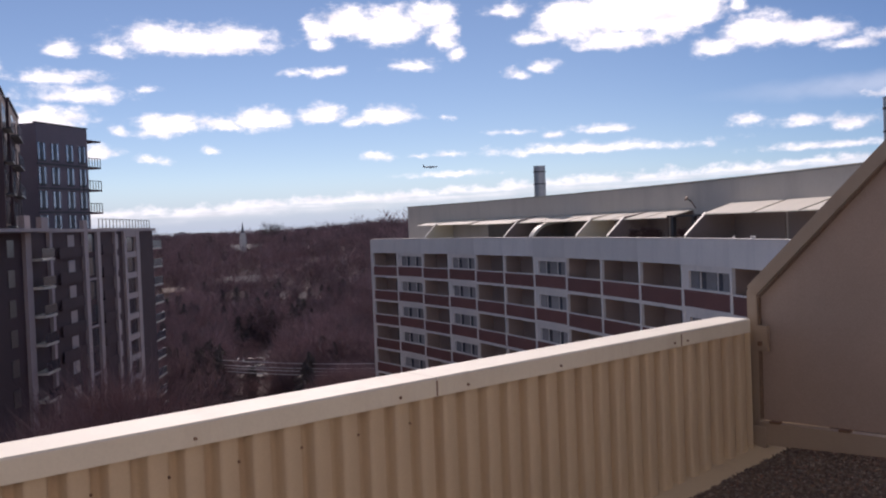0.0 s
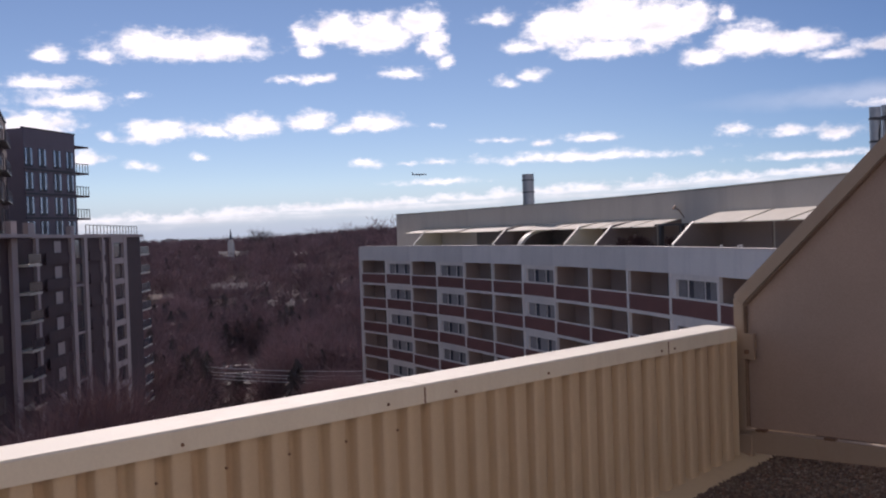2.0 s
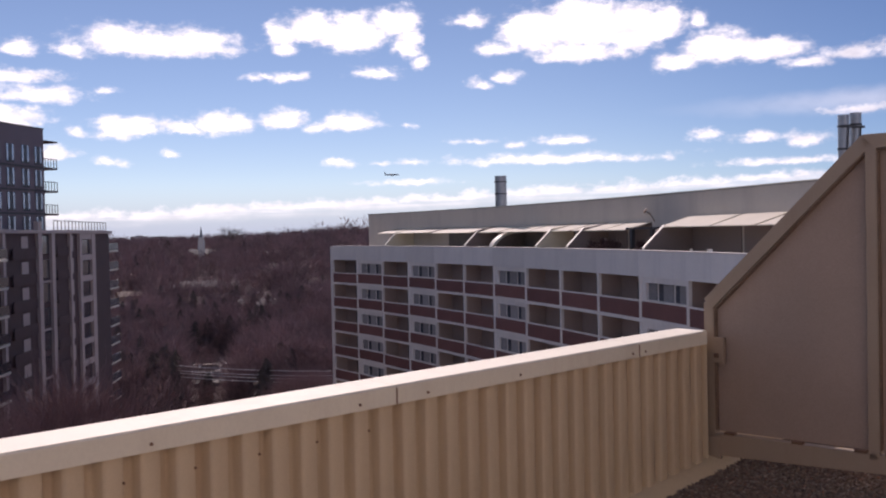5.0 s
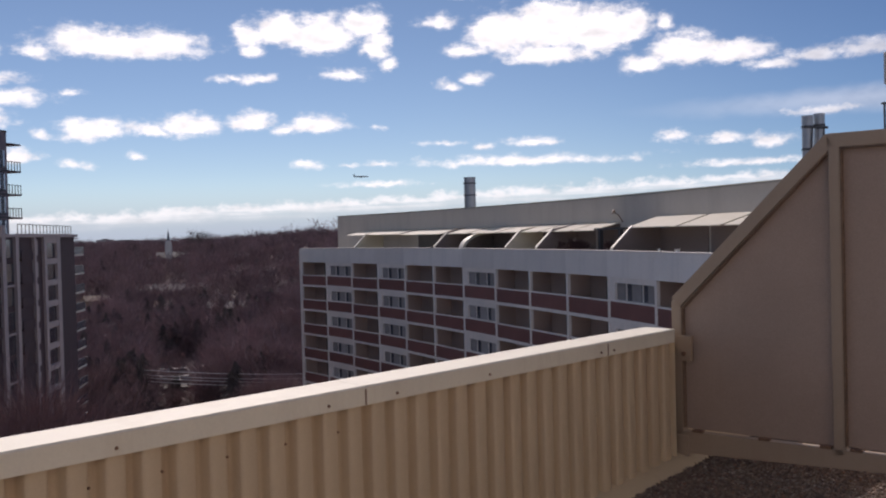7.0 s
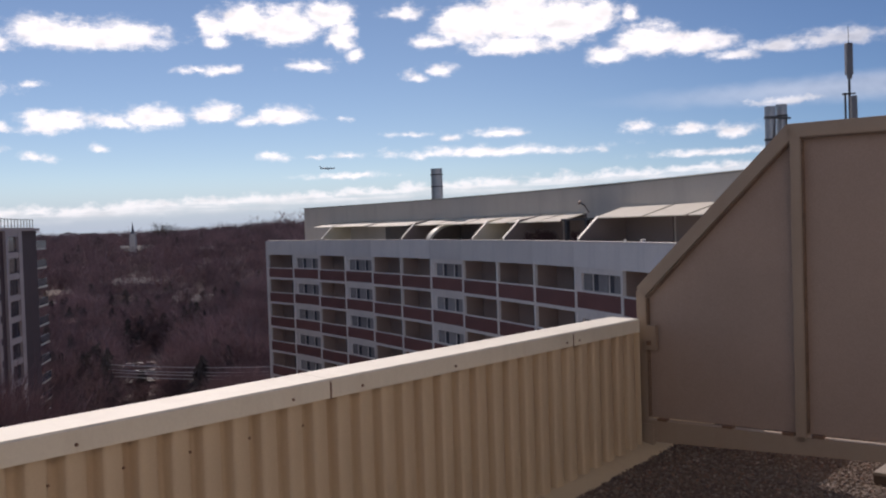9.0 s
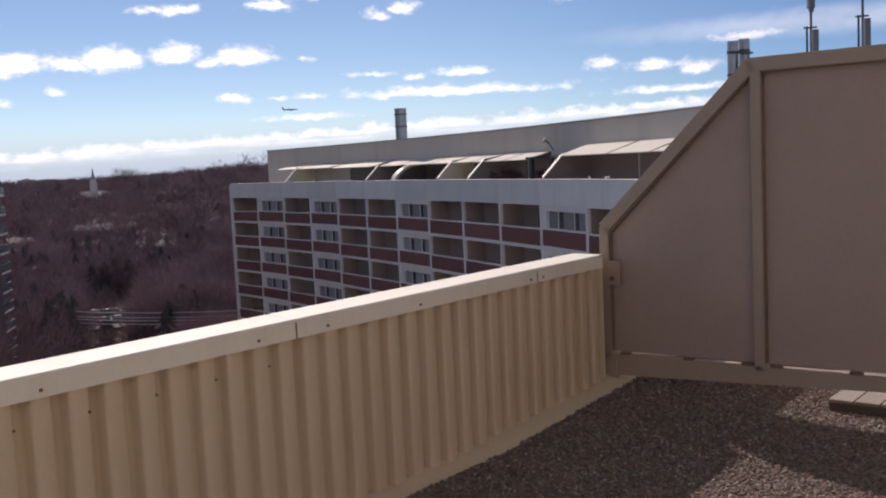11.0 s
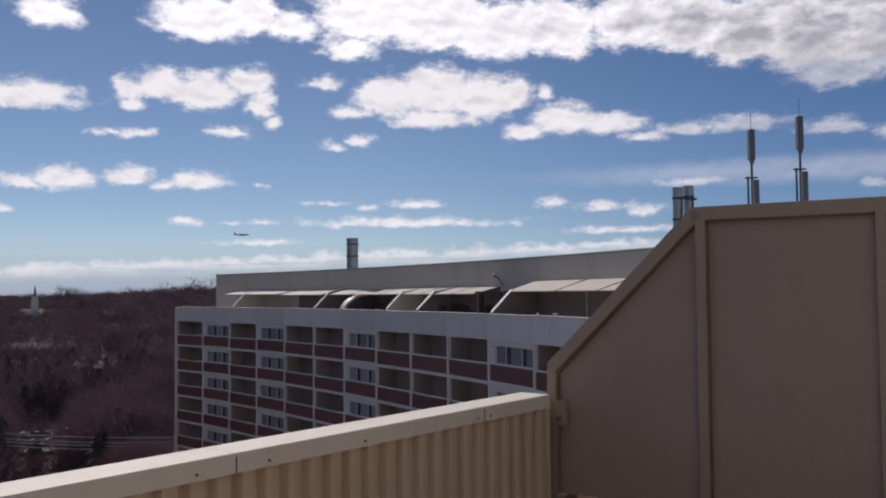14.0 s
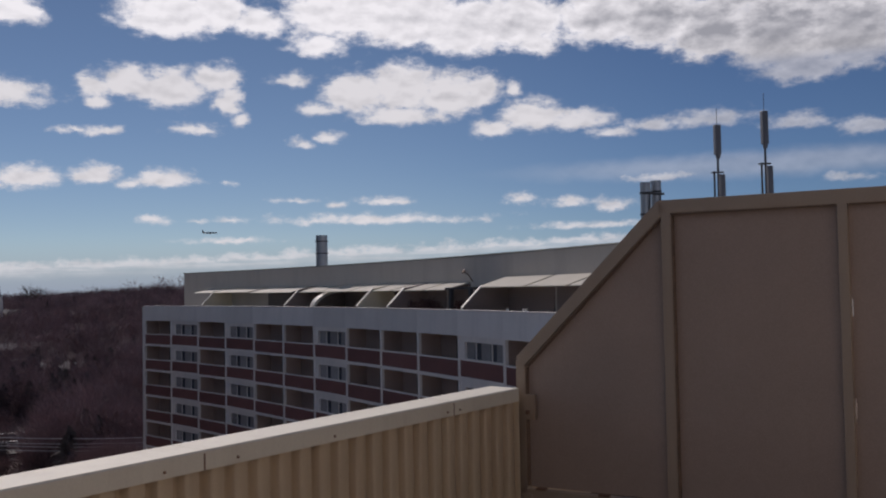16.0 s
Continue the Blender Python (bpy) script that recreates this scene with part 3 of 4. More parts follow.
    part("bracket", boxes((X - 0.02, X + 0.01, 3.125, 3.22, 0.70, 0.87), bevel=0.004), TAUPE_FRAME, p)
    part("bracket_bolt", boxes((X - 0.035, X - 0.018, 3.16, 3.19, 0.735, 0.765), bevel=0.005), RUST, p)
    part("bracket", boxes((X - 0.02, X + 0.01, 3.16, 3.25, 0.06, 0.2), bevel=0.004), TAUPE_FRAME, p)


def pallet():
    p = thing("wooden_pallet", TERRACE @ Matrix.Translation((6.0, 1.83, ROOF_Z)), "low weathered wooden pallet of grey boards on the gravel", "pallet")
    b0 = part("board", boxes((0, 0.62, -0.143, 0.0, 0.068, 0.088), bevel=0.004), WOOD, p)
    for k in range(1, 7):
        again(b0, Matrix.Translation((0.004 * (k % 3), -0.152 * k, 0.0)), p)
    # runners take the dark tone of the pallet's shaded front
    r0 = part("runner", boxes((0.004, 0.09, -1.055, 0.0, 0.0, 0.0675), bevel=0.004), SHADED_WOOD, p)
    again(r0, Matrix.Translation((0.5, 0, 0)), p)


def gravel_z(x, y):
    """The gravel is banked up a little towards the corner."""
    b = min(1.0, max(0.0, (y - 1.6) / 1.4))
    return ROOF_Z + 0.004 + max(0.0, 0.015 + 0.06 * (min(x, 6.3) - 4.5)) * b * b * (3 - 2 * b)


def gravel_bank():
    bm = bmesh.new()
    nx, ny = 40, 24
    g = [[bm.verts.new((3.0 + 4.4 * i / nx, 0.15 + 2.97 * j / ny, gravel_z(3.0 + 4.4 * i / nx, 0.15 + 2.97 * j / ny))) for j in range(ny + 1)] for i in range(nx + 1)]
    for i in range(nx):
        for j in range(ny):
            bm.faces.new((g[i][j], g[i + 1][j], g[i + 1][j + 1], g[i][j + 1]))
    o = part("gravel_bed", bm, GRAVEL)
    o.matrix_world = TERRACE
    tagged(o, "bed of fine brown gravel banked up at the parapet", "gravel", kind="structure")


def pebbles():
    rng = np.random.default_rng(5)
    n = 40000
    c = np.stack([3.5 + 3.5 * rng.random(n), 0.8 + 2.3 * rng.random(n), 0.008 * rng.random(n)], 1)
    c[:, 2] += [gravel_z(x, y) for x, y in c[:, :2]]
    size = 0.0045 + 0.0075 * rng.random(n) ** 1.6
    bm = bmesh.new()
    bmesh.ops.create_icosphere(bm, subdivisions=1, radius=1.0)
    ball = np.array([v.co for v in bm.verts])
    f = np.array([[v.index for v in q.verts] for q in bm.faces])
    bm.free()
    m = len(ball)
    turn = rng.random(n) * 2 * np.pi
    v = ball[None] * (size[:, None, None] * (0.82 + 0.36 * rng.random((n, m, 1)))) * np.stack([1.0 + 0.5 * rng.random(n), 0.8 + 0.3 * rng.random(n), 0.55 + 0.3 * rng.random(n)], 1)[:, None]
    v[:, :, 2] += v[:, :, 0] * rng.normal(0, 0.25, (n, 1))
    cs, sn = np.cos(turn)[:, None], np.sin(turn)[:, None]
    vx, vy = v[:, :, 0] * cs - v[:, :, 1] * sn, v[:, :, 0] * sn + v[:, :, 1] * cs
    v = np.stack([vx, vy, v[:, :, 2]], 2) + c[:, None]
    faces = (f[None] + m * np.arange(n)[:, None, None]).reshape(-1, 3)
    me = bpy.data.meshes.new("gravel")
    me.from_pydata(v.reshape(-1, 3).tolist(), [], faces.tolist())
    me.polygons.foreach_set("use_smooth", [True] * len(me.polygons))
    me.materials.append(PEBBLE)
    o = new("gravel", me)
    o.matrix_world = TERRACE
    tagged(o, "loose brown and grey roof gravel", "gravel", kind="stuff")


# ---- the curved wing opposite ----
ARC = (-11.212, 115.313, -0.9769, -0.00561)
BAY, STOREY, TOP = 6.036, 2.88, 0.181
GROUND_Z = -33.0


def arc(s, d=0.0):
    x, y, h, k = ARC
    hh = h + k * s
    return (x + (math.sin(hh) - math.sin(h)) / k - math.sin(hh) * d, y - (math.cos(hh) - math.cos(h)) / k + math.cos(hh) * d)


def arc_frame(s0, s1, z, d=0.0):
    """x along the facade, y into the building."""
    a, b = Vector(arc(s0, d)), Vector(arc(s1, d))
    v = (b - a).normalized()
    return Matrix(((v.x, -v.y, 0, a.x), (v.y, v.x, 0, a.y), (0, 0, 1, z), (0, 0, 0, 1))), (b - a).length


def arc_wall(bm, s0, s1, d0, d1, z0, z1, step=BAY):
    n = max(1, round((s1 - s0) / step))
    rings = []
    for i in range(n + 1):
        s = s0 + (s1 - s0) * i / n
        a, b = arc(s, d0), arc(s, d1)
        rings.append([bm.verts.new((*a, z0)), bm.verts.new((*b, z0)), bm.verts.new((*b, z1)), bm.verts.new((*a, z1))])
    for r, q in zip(rings, rings[1:]):
        for j in range(4):
            bm.faces.new((r[j], q[j], q[(j + 1) % 4], r[(j + 1) % 4]))
    bm.faces.new(rings[0]), bm.faces.new(rings[-1][::-1])
    bmesh.ops.recalc_face_normals(bm, faces=bm.faces)
    return bm


BAYS = "BWBWBBWBBBWBBWB"


def curved_wing():
    n = len(BAYS)
    s1 = BAY * n
    p = thing("apartment_building", Matrix(), "white curved apartment block with red-brown balcony panels and roof terraces", "building")
    part("body", arc_wall(bmesh.new(), 0, s1, 1.75, 14.0, GROUND_Z, -0.9), BALCONY_WALL, p)
    part("end_wall", arc_wall(bmesh.new(), -0.3, 0.0, 0.0, 14.0, GROUND_Z, TOP - 0.15), WHITE, p)
    for i in range(n):
        m, w = arc_frame(i * BAY, (i + 1) * BAY, 0)
        f = part("fascia", boxes((0.01, w - 0.01, 0.0, 0.3, -1.495, TOP - 0.05)), FASCIA, p)
        f.matrix_basis = m
        c = part("coping", boxes((0.0, w, -0.05, 0.36, TOP - 0.05, TOP), bevel=0.01), WHITE, p)
        c.matrix_basis = m
    part("roof", arc_wall(bmesh.new(), 0, s1, 0.3, 14.0, -0.9, -0.75), ROOFING, p)
    w = arc_frame(0, BAY, 0)[1]
    storeys = 10
    proto = {}
    for i, kind in enumerate(BAYS):
        for j in range(storeys):
            m, _ = arc_frame(i * BAY, (i + 1) * BAY, -1.495 - STOREY * (j + 1))
            if kind == "B":
                cells = (("balcony", WHITE, ((0.0, w, 0.0, 1.75, 0.0, 0.23), (0.0, 0.28, 0.0, 0.22, 0.23, STOREY))),
                         ("side_wall", BALCONY_WALL, ((0.02, 0.26, 0.221, 1.749, 0.231, STOREY - 0.002),)),
                         ("balustrade", RED, ((0.28, w, 0.05, 0.13, 0.231, 1.28),)),
                         ("handrail", WHITE, ((0.28, w, 0.03, 0.16, 1.281, 1.39),)),
                         ("sliding_door", BROWN_GLASS, ((w * 0.45, w * 0.85, 1.69, 1.749, 0.24, 2.4),)))
            else:
                cells = (("wall", WHITE, ((0.0, w, 0.0, 0.3, 0.0, 0.3), (0.0, 0.28, 0.0, 1.75, 0.3, STOREY), (0.28, w, 0.06, 0.3, 2.53, STOREY), (0.28, 0.9, 0.06, 0.3, 1.45, 2.53))),
                         ("spandrel", RED, ((0.28, w, 0.05, 0.2, 0.301, 1.33),)),
                         ("window_sill", WHITE, ((0.28, w, 0.02, 0.24, 1.331, 1.449),)),
                         ("window", SKY_GLASS, ((0.9, w, 0.25, 0.29, 1.45, 2.53),)),
                         ("curtain", CURTAIN, ((1.0, 2.0, 0.22, 0.245, 1.455, 2.52),)),
                         ("drape", CURTAIN, ((2.9, 4.1, 0.22, 0.245, 1.455, 2.52),)),
                         ("blind", CURTAIN, ((4.9, 5.6, 0.22, 0.245, 1.455, 2.52),)),
                         ("mullion", WHITE, ((2.15, 2.23, 0.2, 0.25, 1.451, 2.53),)),
                         ("jamb", WHITE, ((4.25, 4.33, 0.2, 0.25, 1.451, 2.53),)))
            first = None
            for name, material, dims in cells:
                parent = p if first is None else first
                mm = m if first is None else Matrix()
                if name in proto:
                    o = again(proto[name], mm, parent)
                else:
                    o = part(name, boxes(*dims), material, parent)
                    o.matrix_basis = mm
                    proto[name] = o
                if first is None:
                    first = o
    # penthouse storey, set back
    part("penthouse_wall", arc_wall(bmesh.new(), 2.4, s1, 3.83, 12.0, -0.75, 3.789), STUCCO, p)
    part("penthouse_coping", arc_wall(bmesh.new(), 2.3, s1 + 0.1, 3.74, 12.1, 3.835, 3.90), AWNING, p)
    part("drip_edge", arc_wall(bmesh.new(), 2.35, s1 + 0.05, 3.78, 12.05, 3.79, 3.834), ROOFING, p)


def terraces():
    """Slanted partitions and sloping awnings on the roof terraces."""
    prof = [(0.33, -0.74), (0.33, 0.30), (1.75, 1.66), (3.80, 2.0), (3.80, -0.74)]
    edge = [(0.33, 0.30), (1.75, 1.66), (1.75, 1.735), (0.275, 0.325), (0.275, -0.74), (0.33, -0.74)]
    # face colours carry the light: cream for lit partitions, mauve-brown for shaded ones
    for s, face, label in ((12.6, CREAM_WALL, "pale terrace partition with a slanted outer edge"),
                           (30.1, SHADE_PANEL, "terrace partition coloured mauve-brown as in shade, with a pale slanted edge"),
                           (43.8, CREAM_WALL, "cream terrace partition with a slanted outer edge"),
                           (49.1, SHADE_PANEL, "terrace partition coloured mauve-brown as in shade, with a pale slanted edge"),
                           (60.5, SHADE_PANEL, "terrace partition coloured mauve-brown as in shade, with a pale slanted edge")):
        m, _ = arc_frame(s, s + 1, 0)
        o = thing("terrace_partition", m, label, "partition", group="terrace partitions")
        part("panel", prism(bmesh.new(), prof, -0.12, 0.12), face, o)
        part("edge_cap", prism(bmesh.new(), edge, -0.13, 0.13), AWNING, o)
    # a rounded glazed shelter: pale arched hoop over a low kerb
    hoop = [(0.5 + 2.6 * (1 - math.cos(radians(a))), -0.2 + 1.7 * math.sin(radians(a))) for a in range(0, 91, 9)]
    inner = [(y + 0.16, z - 0.14) for y, z in hoop[::-1]]
    o = thing("arched_shelter", arc_frame(35.2, 36.2, 0)[0], "pale arched shelter frame on a roof terrace", "shelter")
    part("hoop", prism(bmesh.new(), [(0.5, -0.74)] + hoop + inner + [(0.66, -0.74)], -0.75, 0.05), AWNING, o)
    part("glazing", prism(bmesh.new(), [(0.7, -0.74)] + [(y + 0.2, z - 0.16) for y, z in hoop] + [(3.78, 1.3), (3.78, -0.74)], 0.0, 0.04), BROWN_GLASS, o)
    part("kerb", boxes((0.06, 2.0, 0.5, 0.7, -0.74, 0.05)), RED, o)
    for a, b in ((8.2, 19.9), (20.3, 28.8), (29.5, 34.2), (34.4, 39.6), (39.8, 46.9), (47.1, 52.0), (52.2, 55.4), (60.2, 66.2), (66.4, 71.0), (71.2, 78.0)):
        m, w = arc_frame(a, b, 0)
        z = 2.3 if a > 60 else 1.99
        f = 1.57 if a > 60 else 1.5 if a < 19 else 1.42
        o = part("awning", prism(bmesh.new(), [(1.62, f), (1.62, f + 0.06), (3.8, z), (3.8, z - 0.07)], 0.06, w - 0.06), AWNING_CLOTH)
        o.matrix_world = m
        tagged(o, "pale sloping awning above a roof terrace", "awning", group="terrace awnings")
        if a == 8.2:
            continue
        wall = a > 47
        # full-width dark panels and doors stand in for shade below the awnings
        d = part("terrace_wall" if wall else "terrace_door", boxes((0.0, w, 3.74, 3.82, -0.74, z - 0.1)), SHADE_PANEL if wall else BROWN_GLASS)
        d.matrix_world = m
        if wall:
            tagged(d, "mauve-brown wall panel coloured as the shade below roof terrace awnings", "wall panel", group="terrace walls")
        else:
            tagged(d, "dark glazed terrace doors, widened to stand for awning shade", "door", group="terrace doors")
    # dark pergola
    m, w = arc_frame(55.8, 59.9, 0)
    p = thing("pergola", m, "dark steel pergola between two terraces", "pergola")
    part("beam", boxes((0, w, 1.5, 3.75, 1.5, 1.62)), DARK_STEEL, p)
    for x in (0.5, 3.3):
        part("post", boxes((x, x + 0.25, 1.55, 1.8, -0.74, 1.499)), DARK_STEEL, p)
    rng = np.random.default_rng(8)
    for s, h in ((52.4, 1.6), (54.0, 1.75), (54.9, 1.65), (55.8, 1.55), (59.2, 1.6)):
        x, y = arc(s, 0.8)
        me = bpy.data.meshes.new("shrub")
        v = slivers(rng, 420, h, 0.5, False, 0.02)
        me.from_pydata(v.tolist(), [], np.arange(len(v)).reshape(-1, 3).tolist())
        me.materials.append(DRY_PLANT)
        o = new("shrub", me)
        o.location = (x, y, -0.74)
        tagged(o, "dry reddish shrub on a roof terrace", "shrub", group="terrace shrubs")
    # small pots on the coping
    for s, r in ((66.8, 0.06), (68.9, 0.12)):
        x, y = arc(s, 0.15)
        p = thing("flower_pot", Matrix.Translation((x, y, TOP)), "small empty white pot on the coping", "pot", group="coping pots")
        part("pot", cyl(bmesh.new(), 0, 0, 0, 0.13, r, 14, r * 1.25), WHITE, p)
        part("rim", cyl(bmesh.new(), 0, 0, 0.1301, 0.155, r * 1.4, 14), WHITE, p)
    # dish on the penthouse wall
    m, _ = arc_frame(55.0, 56.0, 2.55, 3.83)
    p = thing("satellite_dish", m, "small brown satellite dish on the penthouse wall", "dish")
    bm = bmesh.new()
    bmesh.ops.create_uvsphere(bm, u_segments=16, v_segments=10, radius=0.2, matrix=Matrix.Translation((0, -0.35, 0.2)) @ Matrix.Rotation(radians(60), 4, "X") @ Matrix.Diagonal((1, 1, 0.25, 1)))
    part("dish", bm, RUST, p)
    part("arm", rod(bmesh.new(), (0, 0, 0), (0, -0.35, 0.2), 0.04), DARK_STEEL, p)
    part("cable", rod(bmesh.new(), (0.1, -0.03, 0.0), (0.75, -0.03, -0.55), 0.035), RUST, p)


def chimney(name, x, y, z0, z1, r, label):
    p = thing(name, Matrix.Translation((x, y, z0)), label, "chimney")
    h = z1 - z0
    part("flue", cyl(bmesh.new(), 0, 0, 0, h, r, 24), STEEL, p, smooth=False)
    for f in (0.4, 0.79):
        part("band", cyl(bmesh.new(), 0, 0, h * f, h * f + 0.1, r * 1.1, 24), DARK_STEEL, p)
    part("rim", cyl(bmesh.new(), 0, 0, h * 0.975, h * 1.003, r * 1.03, 24), STEEL, p)
    return p


def antenna(x, y, z0, h):
    p = thing("antenna_mast", Matrix.Translation((x, y, z0)), "grey cellular antenna mast with two stacked panels", "antenna")
    part("pole", cyl(bmesh.new(), 0, 0, 0, h * 0.8, 0.06, 10), DARK_STEEL, p)
    part("lower_panel", boxes((-0.04, 0.24, -0.32, -0.08, h * 0.18, h * 0.505), bevel=0.03), ANTENNA, p)
    part("upper_panel", boxes((-0.16, 0.16, -0.15, 0.15, h * 0.655, h * 0.88), bevel=0.05), ANTENNA, p)
    part("panel_foot", cyl(bmesh.new(), 0.02, 0, h * 0.625, h * 0.655, 0.1, 10, 0.14), ANTENNA, p)
    part("whip", cyl(bmesh.new(), 0, 0, h * 0.88, h * 1.0, 0.014, 6), DARK_STEEL, p)
    part("standoff_pole", rod(bmesh.new(), (-0.22, 0, 0), (-0.22, 0, h * 0.53), 0.055), DARK_STEEL, p)
    bm = rod(bmesh.new(), (-0.38, 0, h * 0.52), (0.3, 0, h * 0.525), 0.045)
    part("bracket", bm, DARK_STEEL, p)


def on_ray(azimuth, d):
    a = radians(azimuth)
    return d * math.sin(a), d * math.cos(a)


terrace_roof()
parapet()
partition()
pallet()
gravel_bank()
pebbles()
curved_wing()
terraces()
x, y = on_ray(4.61, 91.0)
chimney("chimney", x, y, 3.85, 6.75, 0.55, "round galvanised steel chimney on the penthouse roof")
for a, d, e in ((23.86, 47.0, 5.93), (24.47, 47.6, 6.0)):
    x, y = on_ray(a, d)
    flue = chimney("chimney", x, y, 3.85, 1.6 + d * math.tan(radians(e)), 0.25, "one of a pair of steel flues on the penthouse roof")
    part("strap", boxes((-0.3, 0.3, -0.3, -0.255, 2.05, 2.15)), DARK_STEEL, flue)
    part("stay", rod(bmesh.new(), (-0.05, -0.28, 0.2), (0.12, -0.28, 2.1), 0.03), DARK_STEEL, flue)
for a, e in ((28.0, 9.05), (30.6, 9.64)):
    d = 52.0
    x, y = on_ray(a, d)
    top = 1.6 + d * math.tan(radians(e))
    antenna(x, y, 3.7, (top - 3.7) / 0.88)


# ---- the dark tower ----
def tower_x(y):
    return -39.5 - (y - 87.7) * 0.0835


def left_tower():
    eye = Matrix.Translation((0, 0, 1.6))
    p = thing("apartment_tower", eye @ Matrix.Scale(1.14, 4) @ eye.inverted(), "dark brick apartment tower with pale precast frames and balconies", "building")
    ya, yb, h, top = 40.0, 132.0, 2.585, 2.3

    def block(y0, y1, off, depth, z0, z1, material, name, parent=p):
        b = bmesh.new()
        q = [(tower_x(y0) - off, y0), (tower_x(y1) - off, y1), (tower_x(y1) - off - depth, y1), (tower_x(y0) - off - depth, y0)]
        lo = [b.verts.new((*v, z0)) for v in q]
        hi = [b.verts.new((*v, z1)) for v in q]
        b.faces.new(lo), b.faces.new(hi)
        for i in range(4):
            b.faces.new((lo[i], lo[(i + 1) % 4], hi[(i + 1) % 4], hi[i]))
        bmesh.ops.recalc_face_normals(b, faces=b.faces)
        return part(name, b, material, parent)

    def railing(y0, y1, off, z, n, parent):
        block(y0, y1, off, 0.08, z + 1.0, z + 1.08, DARK_STEEL, "handrail", parent)
        for k in range(n):
            y = y0 + (y1 - y0 - 0.08) * k / (n - 1)
            block(y, y + 0.08, off, 0.08, z, z + 1.0, DARK_STEEL, "rail_post", parent)

    block(ya, yb, 0.0, 18.0, GROUND_Z, top, TOWER_DARK, "lower_block")
    for y0, y1 in ((84.0, 85.4), (90.2, 90.9), (100.7, 101.9), (105.3, 106.4), (112.3, 112.9), (116.3, 117.3), (121.9, 123.5)):
        block(y0, y1, -0.35, 0.34, GROUND_Z, top, TOWER_PALE, "pilaster")
    for y0, y1, z in ((84.0, 85.4, 1.2), (88.2, 90.0, 1.1), (100.7, 101.9, 0.9)):
        block(y0, y1, -0.35, 0.5, top + 0.36, top + 0.36 + z, TOWER_PALE, "roof_pier")
    block(89.0, yb + 0.4, -0.4, 0.8, top + 0.003, top + 0.35, TOWER_PALE, "cornice")
    block(72.0, 86.5, -2.6, 3.0, top + 0.05, top + 0.33, TOWER_PALE, "canopy")
    for k in range(13):
        z = top - h * (k + 1)
        block(117.3, 121.9, -0.3, 0.29, z + h - 0.7, z + h, TOWER_PALE, "spandrel")
        block(118.0, 121.3, -0.05, 0.04, z + 0.1, z + h - 0.75, GLASS, "window")
        block(102.1, 105.2, -0.05, 0.04, z + 0.4, z + h - 0.25, GLASS, "window")
        if k % 2:
            block(101.9, 105.3, -0.2, 0.19, z - 0.1, z + 0.1, TOWER_PALE, "ledge")
        block(96.2, 98.2, -0.06, 0.05, z + 0.5, z + h - 0.3, TOWER_PALE, "window_panel")
        block(113.6, 114.5, -0.06, 0.05, z + 0.5, z + h - 0.3, TOWER_PALE, "window_panel")
        for y0, y1 in ((93.0, 100.2), (107.4, 111.8)):
            b = block(y0, y1, -0.3, 0.28, z, z + 0.2, TOWER_DARK, "balcony")
            block(y0, y1, -0.28, 0.05, z + 0.2, z + 1.1, TOWER_DARK, "guard", b)
        b = block(85.5, 88.7, -1.3, 1.29, z, z + 0.2, CREAM_CAP, "balcony")
        block(85.5, 88.7, -1.28, 0.05, z + 0.3, z + 1.15, GLASS, "glass_guard", b)
        b = block(132.02, 137.6, 0.1, 5.0, z, z + 0.25, CREAM_CAP, "balcony")
        block(132.1, 137.6, 0.1, 0.06, z + 0.25, z + 1.25, SKY_GLASS, "guard", b)
        block(80.5, 82.0, -0.06, 0.05, z + 0.5, z + h - 0.6, BROWN_GLASS, "window")
    # the upper storeys, turned a little from the lower front
    def placed(name, m, dims, material, parent=p, bevel=0.0):
        o = part(name, boxes(*dims, bevel=bevel), material, parent)
        o.matrix_basis = m
        return o

    def along(a, b):
        """x from a to b, y to the left of that, into the building."""
        v = Vector((b[0] - a[0], b[1] - a[1], 0))
        w = v.length
        v.normalize()
        return Matrix(((v.x, -v.y, 0, a[0]), (v.y, v.x, 0, a[1]), (0, 0, 1, 0), (0, 0, 0, 1))), w

    m, w = along((-45.9, 103.0), (-43.8, 111.8))
    body = placed("upper_block", m, [(0, w, 0, 13.0, top, 14.35)], UPPER_PANEL)
    placed("coping", Matrix(), [(-0.05, w + 0.05, -0.06, 0.3, 14.351, 14.5)], DARK_STEEL, body)
    for k in range(4):
        z = 10.45 - 2.66 * k
        for x in (0.75, 3.05, 5.65, 7.95):
            o = placed("window", Matrix(), [(x - 0.66, x + 0.66, -0.03, -0.002, z - 0.25, z + 1.85)], DARK_STEEL, body)
            for dx in (-0.6, -0.14, 0.3):
                placed("pane", Matrix(), [(x + dx, x + dx + 0.3, -0.06, -0.031, z + (0.0 if dx else 0.3), z + 1.8)], COATED_GLASS if dx != -0.14 else SKY_GLASS, o)
        placed("string_course", Matrix(), [(-0.02, w + 0.02, -0.12, -0.001, z - 0.62, z - 0.4)], DARK_STEEL, body)
    placed("balcony_roof", Matrix(), [(w + 0.001, w + 2.7, 0.0, 3.5, 13.0, 13.16)], TOWER_DARK, body)
    for z in (10.03, 7.35, 4.67):
        o = placed("balcony", Matrix(), [(w + 0.001, w + 2.55, 0.0, 3.5, z - 0.2, z)], TOWER_DARK, body)
        placed("handrail", Matrix(), [(w + 0.001, w + 2.55, 0.02, 0.1, z + 0.98, z + 1.06)], DARK_STEEL, o)
        for i in range(5):
            x = w + 0.3 + 0.54 * i
            placed("rail_post", Matrix(), [(x, x + 0.07, 0.02, 0.09, z, z + 0.98)], DARK_STEEL, o)
